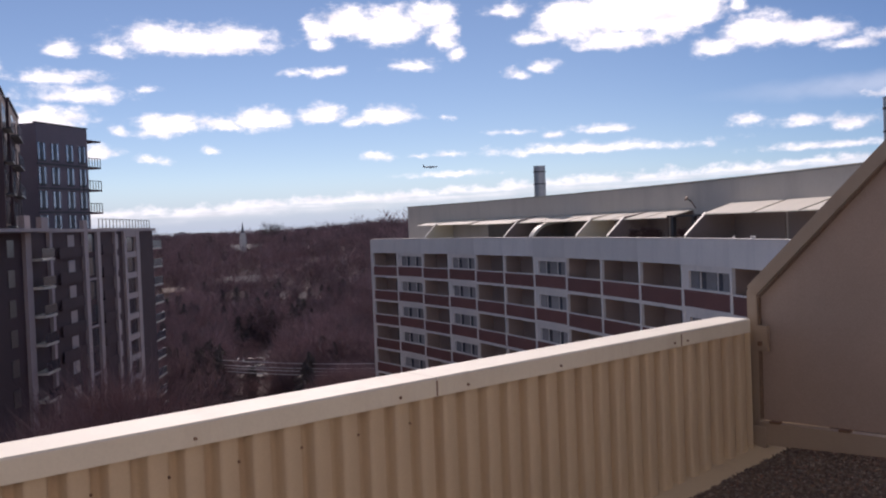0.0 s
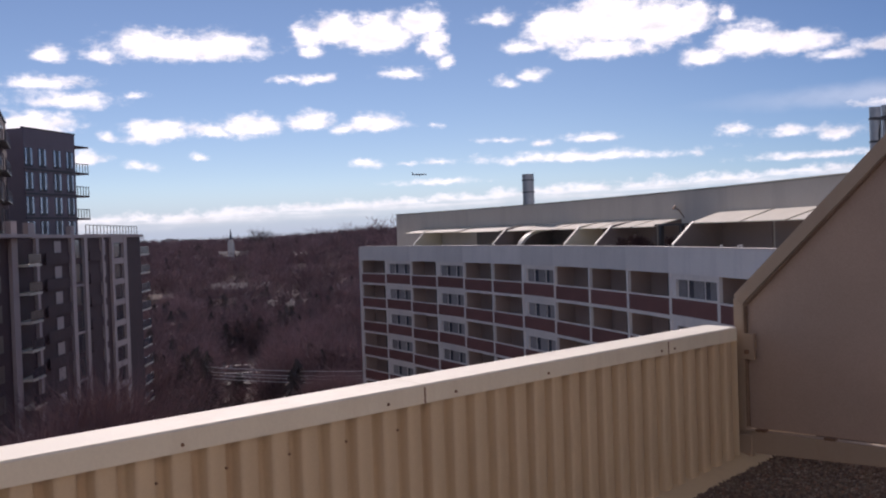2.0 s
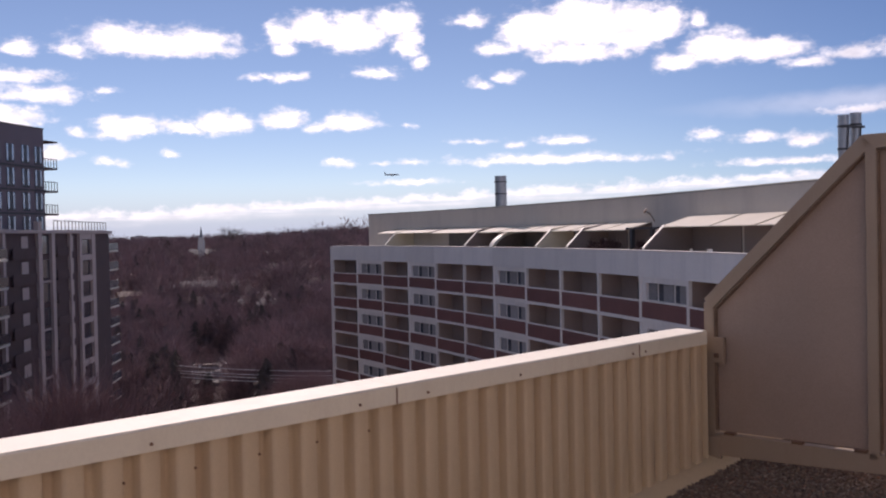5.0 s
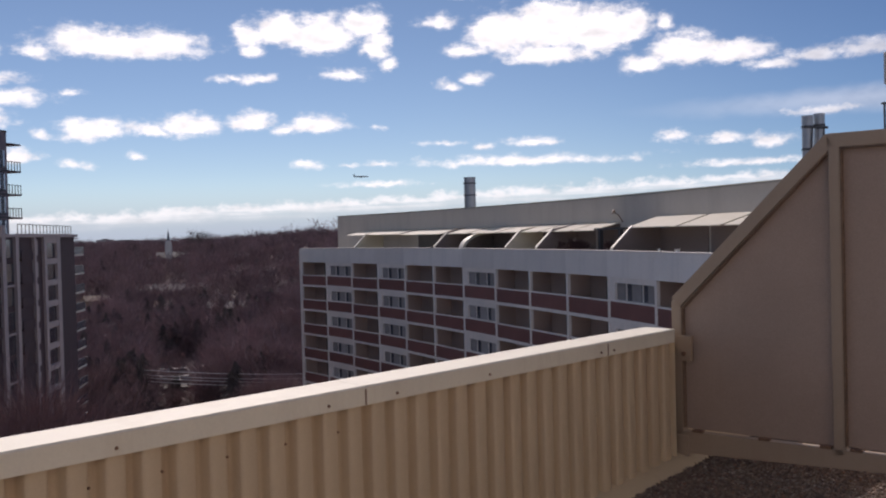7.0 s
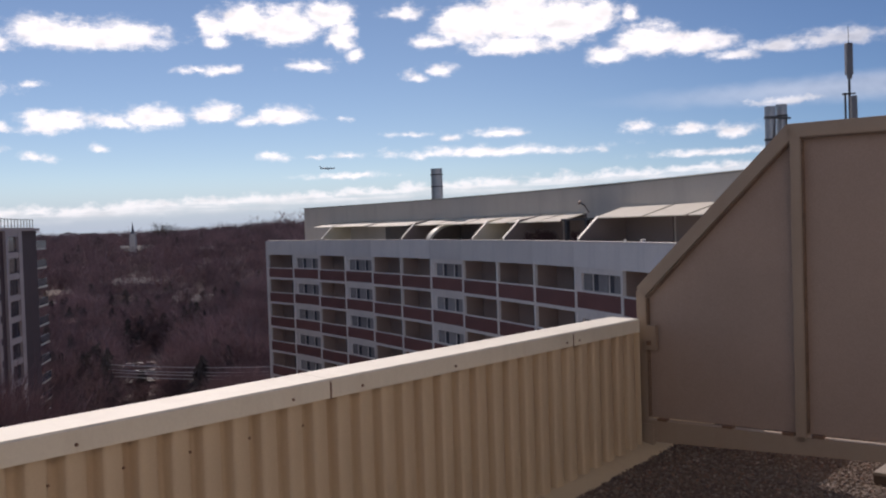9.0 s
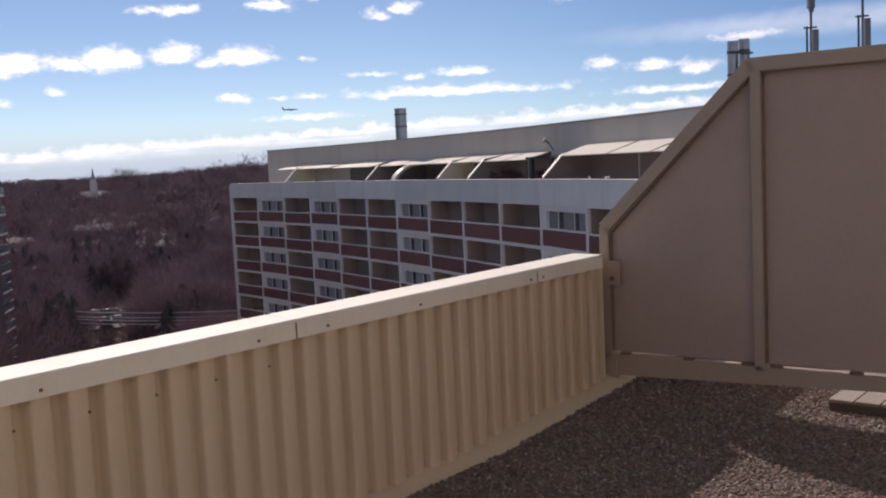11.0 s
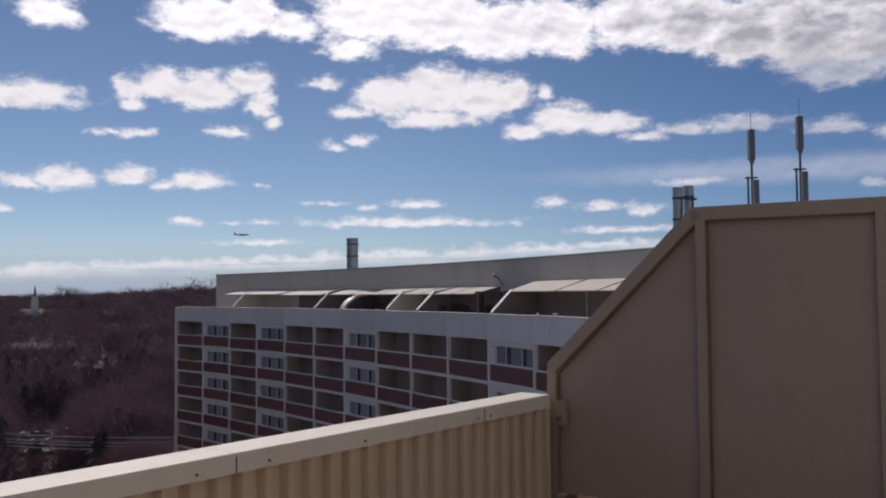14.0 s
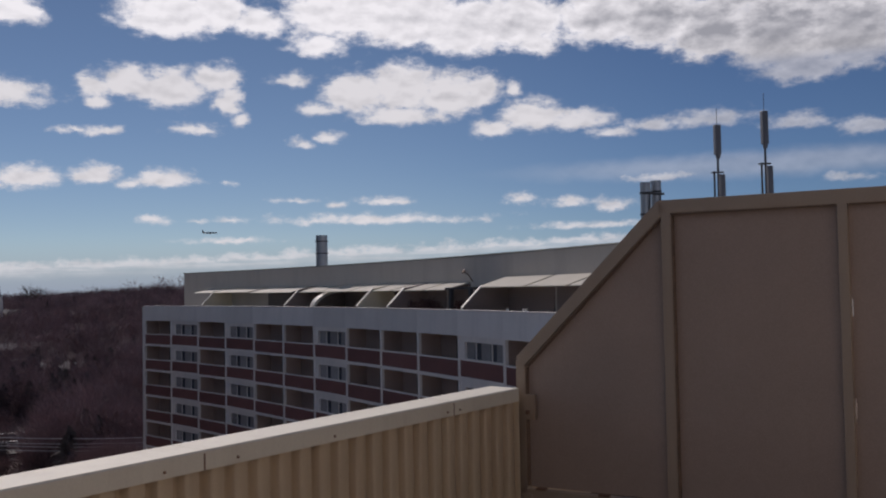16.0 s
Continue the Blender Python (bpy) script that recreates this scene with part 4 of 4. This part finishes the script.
    # two nearer wings of the upper storeys, almost edge on, with balconies along them
    for a, b, z1, name in (((-39.6, 83.7), (-45.0, 97.1), 14.1, "middle_wing"), ((-36.6, 76.0), (-39.6, 83.2), 13.9, "near_wing")):
        m, w = along(a, b)
        body = placed(name, m, [(0, w, 0, 10.0, top + 0.4, z1)], TOWER_DARK)
        placed("coping", Matrix(), [(-0.06, w + 0.06, -0.08, 0.3, z1 + 0.001, z1 + 0.16)], DARK_STEEL, body)
        for k in range(4):
            z = z1 - 3.2 - 2.66 * k
            o = placed("balcony", Matrix(), [(0.6, w * 0.55, -0.7, -0.001, z, z + 0.16)], DARK_STEEL, body)
            placed("guard", Matrix(), [(0.6, w * 0.55, -0.7, -0.66, z + 0.161, z + 1.1)], GLASS, o)
            for x in (0.2, 0.5, 0.8):
                placed("window", Matrix(), [(w * x, w * x + 1.2, -0.03, -0.001, z + 0.3, z + 2.2)], GLASS, body)
    block(132.02, 136.0, 0.4, 3.0, top - 0.25, top - 0.1, TOWER_PALE, "corner_canopy")
    rail = block(108.0, 131.8, 0.15, 0.3, top + 0.352, top + 0.42, TOWER_PALE, "roof_kerb")
    railing(108.0, 131.5, 0.2, top + 0.42, 17, rail)


left_tower()


# ---- ground and woods ----
def smooth(a, b, x):
    t = min(1.0, max(0.0, (x - a) / (b - a)))
    return t * t * (3 - 2 * t)


def ground_z(x, y):
    r = math.hypot(x, y)
    az = math.degrees(math.atan2(x, y))
    ridge = 22.5 + 6.0 * smooth(-15, -3, az)
    hill = ridge * smooth(220, 680, r) + 3.0 * smooth(900, 3000, r)
    return GROUND_Z + hill + 1.5 * noise.noise((x * 0.008, y * 0.008, 0)) * smooth(150, 400, r)


def ground():
    bm = bmesh.new()
    radii = [0, 40, 80, 120, 160, 200, 250, 300, 350, 400, 460, 520, 600, 680, 780, 900, 1100, 1400, 1900, 2600, 3600, 4700]
    n = 120
    rings = [[bm.verts.new((0, 0, GROUND_Z))]]
    for r in radii[1:]:
        rings.append([bm.verts.new((r * math.sin(2 * math.pi * i / n), r * math.cos(2 * math.pi * i / n), ground_z(r * math.sin(2 * math.pi * i / n), r * math.cos(2 * math.pi * i / n)))) for i in range(n)])
    for i in range(n):
        bm.faces.new((rings[0][0], rings[1][(i + 1) % n], rings[1][i]))
    for a, b in zip(rings[1:], rings[2:]):
        for i in range(n):
            bm.faces.new((a[i], a[(i + 1) % n], b[(i + 1) % n], b[i]))
    bmesh.ops.recalc_face_normals(bm, faces=bm.faces)
    o = part("ground", bm, GROUND, smooth=True)
    tagged(o, "brown winter ground rising to a wooded ridge", "ground", kind="structure")


ground()


def trunk_blades(rng, h):
    """A thin three-sided trunk with a few limbs."""
    v = []
    w = 0.014 * h
    for a in (0.0, 2.1, 4.2):
        c, s = math.cos(a) * w, math.sin(a) * w
        c2, s2 = math.cos(a + 2.1) * w, math.sin(a + 2.1) * w
        v += [(c, s, 0), (c2, s2, 0), (0, 0, 0.62 * h)]
    for k in range(6):
        a = rng.random() * 6.28
        z = h * (0.2 + 0.3 * rng.random())
        e = (math.cos(a) * 0.26 * h, math.sin(a) * 0.26 * h, z + 0.3 * h)
        v += [(0.006 * h, 0, z), (-0.006 * h, 0.006 * h, z), e, (0, 0.006 * h, z), (0, -0.006 * h, z), e]
    return np.array(v)


def blade_mesh(name, v, material, shade=None):
    me = bpy.data.meshes.new(name)
    me.from_pydata(v.tolist(), [], np.arange(len(v)).reshape(-1, 3).tolist())
    me.materials.append(material)
    at = me.attributes.new("shade", "FLOAT", "FACE")
    at.data.foreach_set("value", np.ones(len(v) // 3) if shade is None else shade)
    return me


def wood(name, material, places, n, conifer, label):
    rng = np.random.default_rng(7 if conifer else 3)
    out, shade = [], []
    for x, y, h in places:
        v = np.concatenate([slivers(rng, n(x, y), h, h * (0.34 if conifer else 0.4) * (0.8 + 0.4 * rng.random()), conifer, 0.0055 if math.hypot(x, y) < 400 else 0.011), trunk_blades(rng, h)[:9 if conifer else None]])
        out.append(v + np.array([x, y, ground_z(x, y) - 0.1]))
        shade.append(np.full(len(v) // 3, 0.62 + 0.6 * rng.random()))
    o = new(name, blade_mesh(name, np.concatenate(out), material, np.concatenate(shade)))
    tagged(o, label, "trees", kind="stuff")


def single_trees():
    """The nearest trees, each one a thing with trunk and crown."""
    rng = np.random.default_rng(21)
    kinds = []
    for conifer in (False, False, False, True, True):
        h = 12.0
        crown = blade_mesh("crown", slivers(rng, 700, h, h * (0.3 if conifer else 0.42), conifer, 0.005), CONIFER if conifer else TWIG)
        trunk = blade_mesh("trunk", trunk_blades(rng, h)[:9 if conifer else None], BARK)
        kinds.append((conifer, crown, trunk))
    big = blade_mesh("crown", slivers(rng, 2600, 12.0, 4.6, False, 0.0022), TWIG)
    for k in range(70):
        conifer, crown, trunk = kinds[int(rng.random() * 5)]
        r, a = 172 + 75 * rng.random(), -20.0 + 13.5 * rng.random()
        if abs(a + 12.7) < 1.8:
            a -= 4.0
        x, y = on_ray(a, r)
        size = 0.65 + 0.45 * rng.random()
        if k < 7:
            (x, y), size = on_ray(-8.3 + 0.42 * k, 150 + 6 * rng.random()), 1.0 + 0.15 * rng.random()
            conifer, crown, trunk = False, big, kinds[k % 3][2]
        elif k < 17:
            (x, y), size = on_ray(-25.6 + 0.62 * (k - 7), 76 + 22 * (k - 7) / 10), 1.6 + 0.35 * rng.random()
            conifer, crown, trunk = False, big, kinds[k % 3][2]
        label = "dark green conifer in the valley" if conifer else "bare deciduous tree with a fine brown crown"
        p = thing("tree", Matrix.Translation((x, y, ground_z(x, y) - 0.1)) @ Matrix.Rotation(rng.random() * 6.28, 4, "Z") @ Matrix.Diagonal((size, size, size, 1)), label, "tree", group="valley trees")
        for name, me in (("trunk", trunk), ("crown", crown)):
            o = new(name, me)
            o.parent = p


def plant_woods():
    rng = np.random.default_rng(11)
    bare, fir = [], []
    clear = CLEARED
    for k in range(6000):
        r = 185 + 1000 * rng.random() ** 1.35
        a = -31 + 31 * rng.random()
        if any(abs(a - c) < w and r0 < r < r1 for c, w, r0, r1 in clear):
            continue
        x, y = on_ray(a, r)
        h = (8.5 + 6.5 * rng.random()) * (0.8 if 560 < r < 800 else 1.0)
        if abs(a + 12.7) < 1.8 and 170 < r < 265:
            h *= 0.55
        elif abs(a + 13.05) < 0.9 and 480 < r < 640:
            h *= 0.72
        dense = noise.noise((x * 0.012, y * 0.012, 3.0)) > 0.12
        if abs(a + 12.7) < 1.6 and 190 < r < 266 and rng.random() < 0.75:
            continue
        grove = -17.5 < a < -8.0 and 262 < r < 345
        evergreen = rng.random() < (0.42 if grove else (0.5 if dense and r < 400 else 0.04))
        h *= 0.85 if evergreen else 1.0
        (fir if evergreen else bare).append((x, y, h))
    for k in range(1100):
        r = 1150 + 1500 * rng.random()
        x, y = on_ray(-28 + 25 * rng.random(), r)
        bare.append((x, y, 9 + 5 * rng.random()))
    # a pair of tall pines on the skyline and the higher crowns on the ridge
    pines = [(*on_ray(a, r), h) for a, r, h in ((-11.64, 690, 19), (-11.49, 700, 16), (-11.06, 690, 17), (-14.9, 640, 12), (-18.0, 700, 15), (-9.2, 690, 13), (-6.6, 700, 13))]
    wood("pine_trees", CONIFER, pines, lambda x, y: 170, False, "tall dark pines standing above the ridge")
    edge = []
    for k in range(90):
        a = -19.0 + 17.0 * rng.random()
        edge.append((*on_ray(a, 660 + 50 * rng.random()), 9 + 7 * rng.random() ** 2 + 4.0 * smooth(-9.0, -4.5, a)))
    wood("ridge_trees", TWIG, edge, lambda x, y: 70, False, "sparse leafless trees along the top of the ridge")

    def count(x, y):
        r = math.hypot(x, y)
        return 380 if r < 350 else (150 if r < 700 else 60)

    wood("bare_woods", TWIG, bare, count, False, "leafless brown woods over the valley and ridge")
    wood("fir_woods", CONIFER, fir, count, True, "dark evergreen trees among the bare woods")


def spot(azimuth, elevation):
    """Where the line of sight from the terrace meets the ground."""
    r, t = 110.0, math.tan(radians(elevation))
    while r < 3000:
        x, y = on_ray(azimuth, r)
        if 1.6 + r * t <= ground_z(x, y):
            break
        r += 1.0
    return Vector((x, y, ground_z(x, y)))


CLEARED = []


def house(azimuth, elevation, w, d, h, roof_h, turn, label, roof=None, wall=None, storeys=1):
    at = spot(azimuth, elevation)
    r = math.hypot(at.x, at.y)
    CLEARED.append((azimuth, math.degrees((w / 2) / r), r - (26 if r < 430 else 9), r + d * 0.6))
    p = thing("house", Matrix.Translation(at) @ Matrix.Rotation(radians(turn), 4, "Z"), label, "house")
    part("wall", boxes((-w / 2, w / 2, -d / 2, d / 2, -1.0, h)), wall or HOUSE_WALL, p)
    if roof_h > 0.6:
        bm = prism(bmesh.new(), [(-d / 2 - 0.5, h), (0, h + roof_h), (d / 2 + 0.5, h), (d / 2 + 0.5, h + 0.2), (0, h + roof_h + 0.25), (-d / 2 - 0.5, h + 0.2)], -w / 2 - 0.4, w / 2 + 0.4)
        part("gable", prism(bmesh.new(), [(-d / 2, h), (0, h + roof_h), (d / 2, h)], -w / 2, w / 2), wall or HOUSE_WALL, p)
    else:
        bm = boxes((-w / 2 - 0.3, w / 2 + 0.3, -d / 2 - 0.3, d / 2 + 0.3, h + 0.003, h + roof_h))
    part("roof", bm, roof or HOUSE_ROOF, p)
    n = max(2, int(w / 3.2))
    for j in range(storeys):
        for i in range(n):
            x = -w / 2 + w * (i + 0.5) / n
            part("window", boxes((x - 0.6, x + 0.6, -d / 2 - 0.04, -d / 2 + 0.02, 0.9 + 2.8 * j, 2.2 + 2.8 * j)), GLASS, p)
    part("chimney", boxes((w * 0.2, w * 0.2 + 0.7, 0.4, 1.1, h, h + roof_h + 0.9)), HOUSE_WALL, p)
    return p


def far_block(azimuth, d, w, h):
    """A long, low building on the far skyline."""
    x, y = on_ray(azimuth, d)
    p = thing("far_building", Matrix.Translation((x, y, ground_z(x, y))) @ Matrix.Rotation(radians(-azimuth), 4, "Z"), "distant grey building low on the skyline", "building", group="skyline buildings")
    part("wall", boxes((-w / 2, w / 2, 0, 20, -2.0, h)), STUCCO, p)
    part("roof", boxes((-w * 0.2, w * 0.15, 4, 12, h + 0.003, h + 2.0)), ROOFING, p)


def church():
    x, y = on_ray(-13.05, 600.0)
    at = Vector((x, y, ground_z(x, y)))
    p = thing("church", Matrix.Translation(at), "pale church with a slender steeple above the trees", "church")
    part("tower", boxes((-1.7, 1.7, -1.7, 1.7, -1.0, 11.4)), CHURCH_WHITE, p)
    part("belfry", boxes((-1.3, 1.3, -1.3, 1.3, 11.403, 13.2)), CHURCH_WHITE, p)
    part("steeple", cyl(bmesh.new(), 0, 0, 13.2, 20.0, 1.1, 8, 0.05), ANTENNA, p)
    part("nave", boxes((-9, 11, 2.3, 13, -1.0, 3.0)), HOUSE_WALL, p)
    part("roof", prism(bmesh.new(), [(1.9, 3.003), (7.6, 6.0), (13.4, 3.003)], -9.4, 11.4), ROOFING, p)


def power_line():
    pa, pb = on_ray(-14.68, 186.0), on_ray(-3.5, 168.0)
    base = [Vector((*pa, ground_z(*pa))), Vector((*pb, ground_z(*pb)))]
    for b in base:
        p = thing("utility_pole", Matrix.Translation(b), "brown wooden utility pole with crossarms", "utility pole", group="utility poles")
        part("pole", cyl(bmesh.new(), 0, 0, -0.5, 13.2, 0.19, 10, 0.13), BARK, p)
        for z, w in ((11.9, 1.3), (10.2, 1.6)):
            part("crossarm", boxes((-w, w, -0.08, 0.08, z, z + 0.16)), BARK, p)
        part("transformer", cyl(bmesh.new(), 0.45, 0, 8.0, 9.2, 0.3, 12), ANTENNA, p)
    line = thing("overhead_wires", Matrix(), "bright overhead power cables strung between poles", "cable")
    for z, side in ((10.6, 0.0), (9.75, -0.6), (9.15, 0.4), (8.5, 0.0)):
        bm = bmesh.new()
        a, b = base[0] + Vector((side, 0, z)), base[1] + Vector((side, 0, z))
        pts = [a.lerp(b, k / 12) - Vector((0, 0, 0.5 * (1 - (2 * k / 12 - 1) ** 2))) for k in range(13)]
        rings = [[bm.verts.new(q + 0.06 * Vector((0, math.cos(t), math.sin(t)))) for t in (0.0, 1.57, 3.14, 4.71)] for q in pts]
        for u, v in zip(rings, rings[1:]):
            for i in range(4):
                bm.faces.new((u[i], u[(i + 1) % 4], v[(i + 1) % 4], v[i]))
        part("cable", bm, WIRE, line)


def parked_cars():
    lot = [on_ray(a, r) for a, r in ((-15.6, 226), (-10.4, 226), (-10.4, 268), (-15.6, 268))]
    bm = bmesh.new()
    bm.faces.new([bm.verts.new((x, y, ground_z(x, y) + 0.9)) for x, y in lot][::-1])
    r = bmesh.ops.extrude_face_region(bm, geom=bm.faces[:])
    bmesh.ops.translate(bm, verts=[e for e in r["geom"] if isinstance(e, bmesh.types.BMVert)], vec=(0, 0, -1.5))
    bmesh.ops.recalc_face_normals(bm, faces=bm.faces)
    o = part("pavement", bm, ASPHALT)
    tagged(o, "dark asphalt parking lot among the trees", "parking lot", kind="structure")
    rng = np.random.default_rng(4)
    proto = None
    spots = [(-14.3 + 0.62 * (k % 6), 234 + 12.5 * (k // 6)) for k in range(12)]
    for a, rr in spots:
        x, y = on_ray(a + 0.2 * rng.random(), rr)
        m = Matrix.Translation((x, y, ground_z(x, y) + 0.92)) @ Matrix.Rotation(rng.random() * 0.5 + 1.2, 4, "Z")
        if proto is None:
            proto = thing("car", m, "parked car glinting in the sun", "car", group="parked cars")
            bm = prism(bmesh.new(), [(-2.1, 0.3), (-2.15, 0.75), (-1.2, 0.9), (1.4, 0.95), (2.1, 0.85), (2.15, 0.3)], -0.88, 0.88)
            part("body", bm, CAR_PAINT, proto)
            bm = prism(bmesh.new(), [(-1.15, 0.9), (-0.5, 1.42), (1.0, 1.45), (1.75, 0.92)], -0.75, 0.75)
            part("cabin", bm, SKY_GLASS, proto)
            part("car_roof", boxes((-0.72, 0.72, -0.45, 0.98, 1.43, 1.47)), CAR_PAINT, proto)
            for sx in (-0.8, 0.8):
                for sy in (-1.35, 1.3):
                    bm = bmesh.new()
                    bmesh.ops.create_cone(bm, cap_ends=True, segments=14, radius1=0.32, radius2=0.32, depth=0.2, matrix=Matrix.Translation((sx, sy, 0.32)) @ Matrix.Rotation(radians(90), 4, "Y"))
                    part("wheel", bm, DARK_STEEL, proto)
        else:
            copy_thing(proto, m)


def airliner():
    x, y = on_ray(-1.85, 2500.0)
    p = thing("airliner", Matrix.Translation((x, y, 1.6 + 2500 * math.tan(radians(3.45)))) @ Matrix.Rotation(radians(8), 4, "Z"), "distant grey airliner flying low over the horizon", "aeroplane")
    bm = bmesh.new()
    bmesh.ops.create_uvsphere(bm, u_segments=20, v_segments=14, radius=1.0, matrix=Matrix.Rotation(radians(90), 4, "Y") @ Matrix.Diagonal((2.0, 2.0, 20.0, 1)))
    part("fuselage", bm, PLANE_PAINT, p, smooth=True)
    for s in (-1, 1):
        bm = bmesh.new()
        q = [(4, 1.5 * s), (-2.5, 1.5 * s), (-7.5, 17 * s), (-6, 17 * s)]
        lo = [bm.verts.new((a, b, -0.8 + 0.06 * abs(b))) for a, b in q]
        hi = [bm.verts.new((a, b, -0.3 + 0.06 * abs(b))) for a, b in q]
        bm.faces.new(lo), bm.faces.new(hi)
        for i in range(4):
            bm.faces.new((lo[i], lo[(i + 1) % 4], hi[(i + 1) % 4], hi[i]))
        bmesh.ops.recalc_face_normals(bm, faces=bm.faces)
        part("wing", bm, PLANE_PAINT, p)
        part("engine", rod(bmesh.new(), (3.2, 6 * s, -1.6), (-0.5, 6 * s, -1.6), 1.0, 14), PLANE_PAINT, p)
        part("tailplane", boxes((-19, -16, min(0, 6 * s), max(0, 6 * s), 0.8, 1.1)), PLANE_PAINT, p)
    bm = prism(bmesh.new(), [(-14.0, 1.2), (-18.5, 7.2), (-20.0, 7.2), (-18.5, 1.0)], -0.2, 0.2)
    bmesh.ops.rotate(bm, verts=bm.verts, cent=(0, 0, 0), matrix=Matrix.Rotation(radians(-90), 3, "Z"))
    part("fin", bm, PLANE_PAINT, p)


single_trees()
church()
house(-9.99, -4.49, 17, 11, 2.6, 2.2, 8, "low house with a pale roof among bare trees")
house(-13.03, -3.2600000000000002, 30, 10, 2.6, 2.4, 16, "long low house with a bright roof among the trees")
house(-17.07, -3.88, 9, 8, 4.0, 1.6, 30, "tan house beside the tower with a pale roof", roof=HOUSE_WALL)
house(-17.79, -4.3, 10, 8, 2.6, 1.6, -20, "small house with a pale roof among the trees")
house(-6.28, -7.03, 12, 12, 3.2, 1.2, -5, "low building with pale roofing beside the white block")
house(-7.3, -6.36, 5, 7, 3.6, 1.8, 80, "tan gabled house behind bare trees", roof=ROOFING)
house(-8.9, -1.5, 14, 10, 4.0, 1.4, 0, "pale house on the wooded slope")
house(-11.77, -1.1300000000000001, 16, 9, 2.4, 0.5, 6, "flat hall with a bright roof beside the church", roof=CHURCH_WHITE)
house(-14.97, -1.28, 14, 8, 2.4, 0.5, 12, "low hall with a bright roof near the church", roof=CHURCH_WHITE)
for az, d, w, h in ((-16.48, 2300.0, 38.0, 13.0), (-15.32, 2400.0, 110.0, 11.0), (-18.72, 2500.0, 60.0, 9.0)):
    far_block(az, d, w, h)
power_line()
parked_cars()
airliner()
plant_woods()
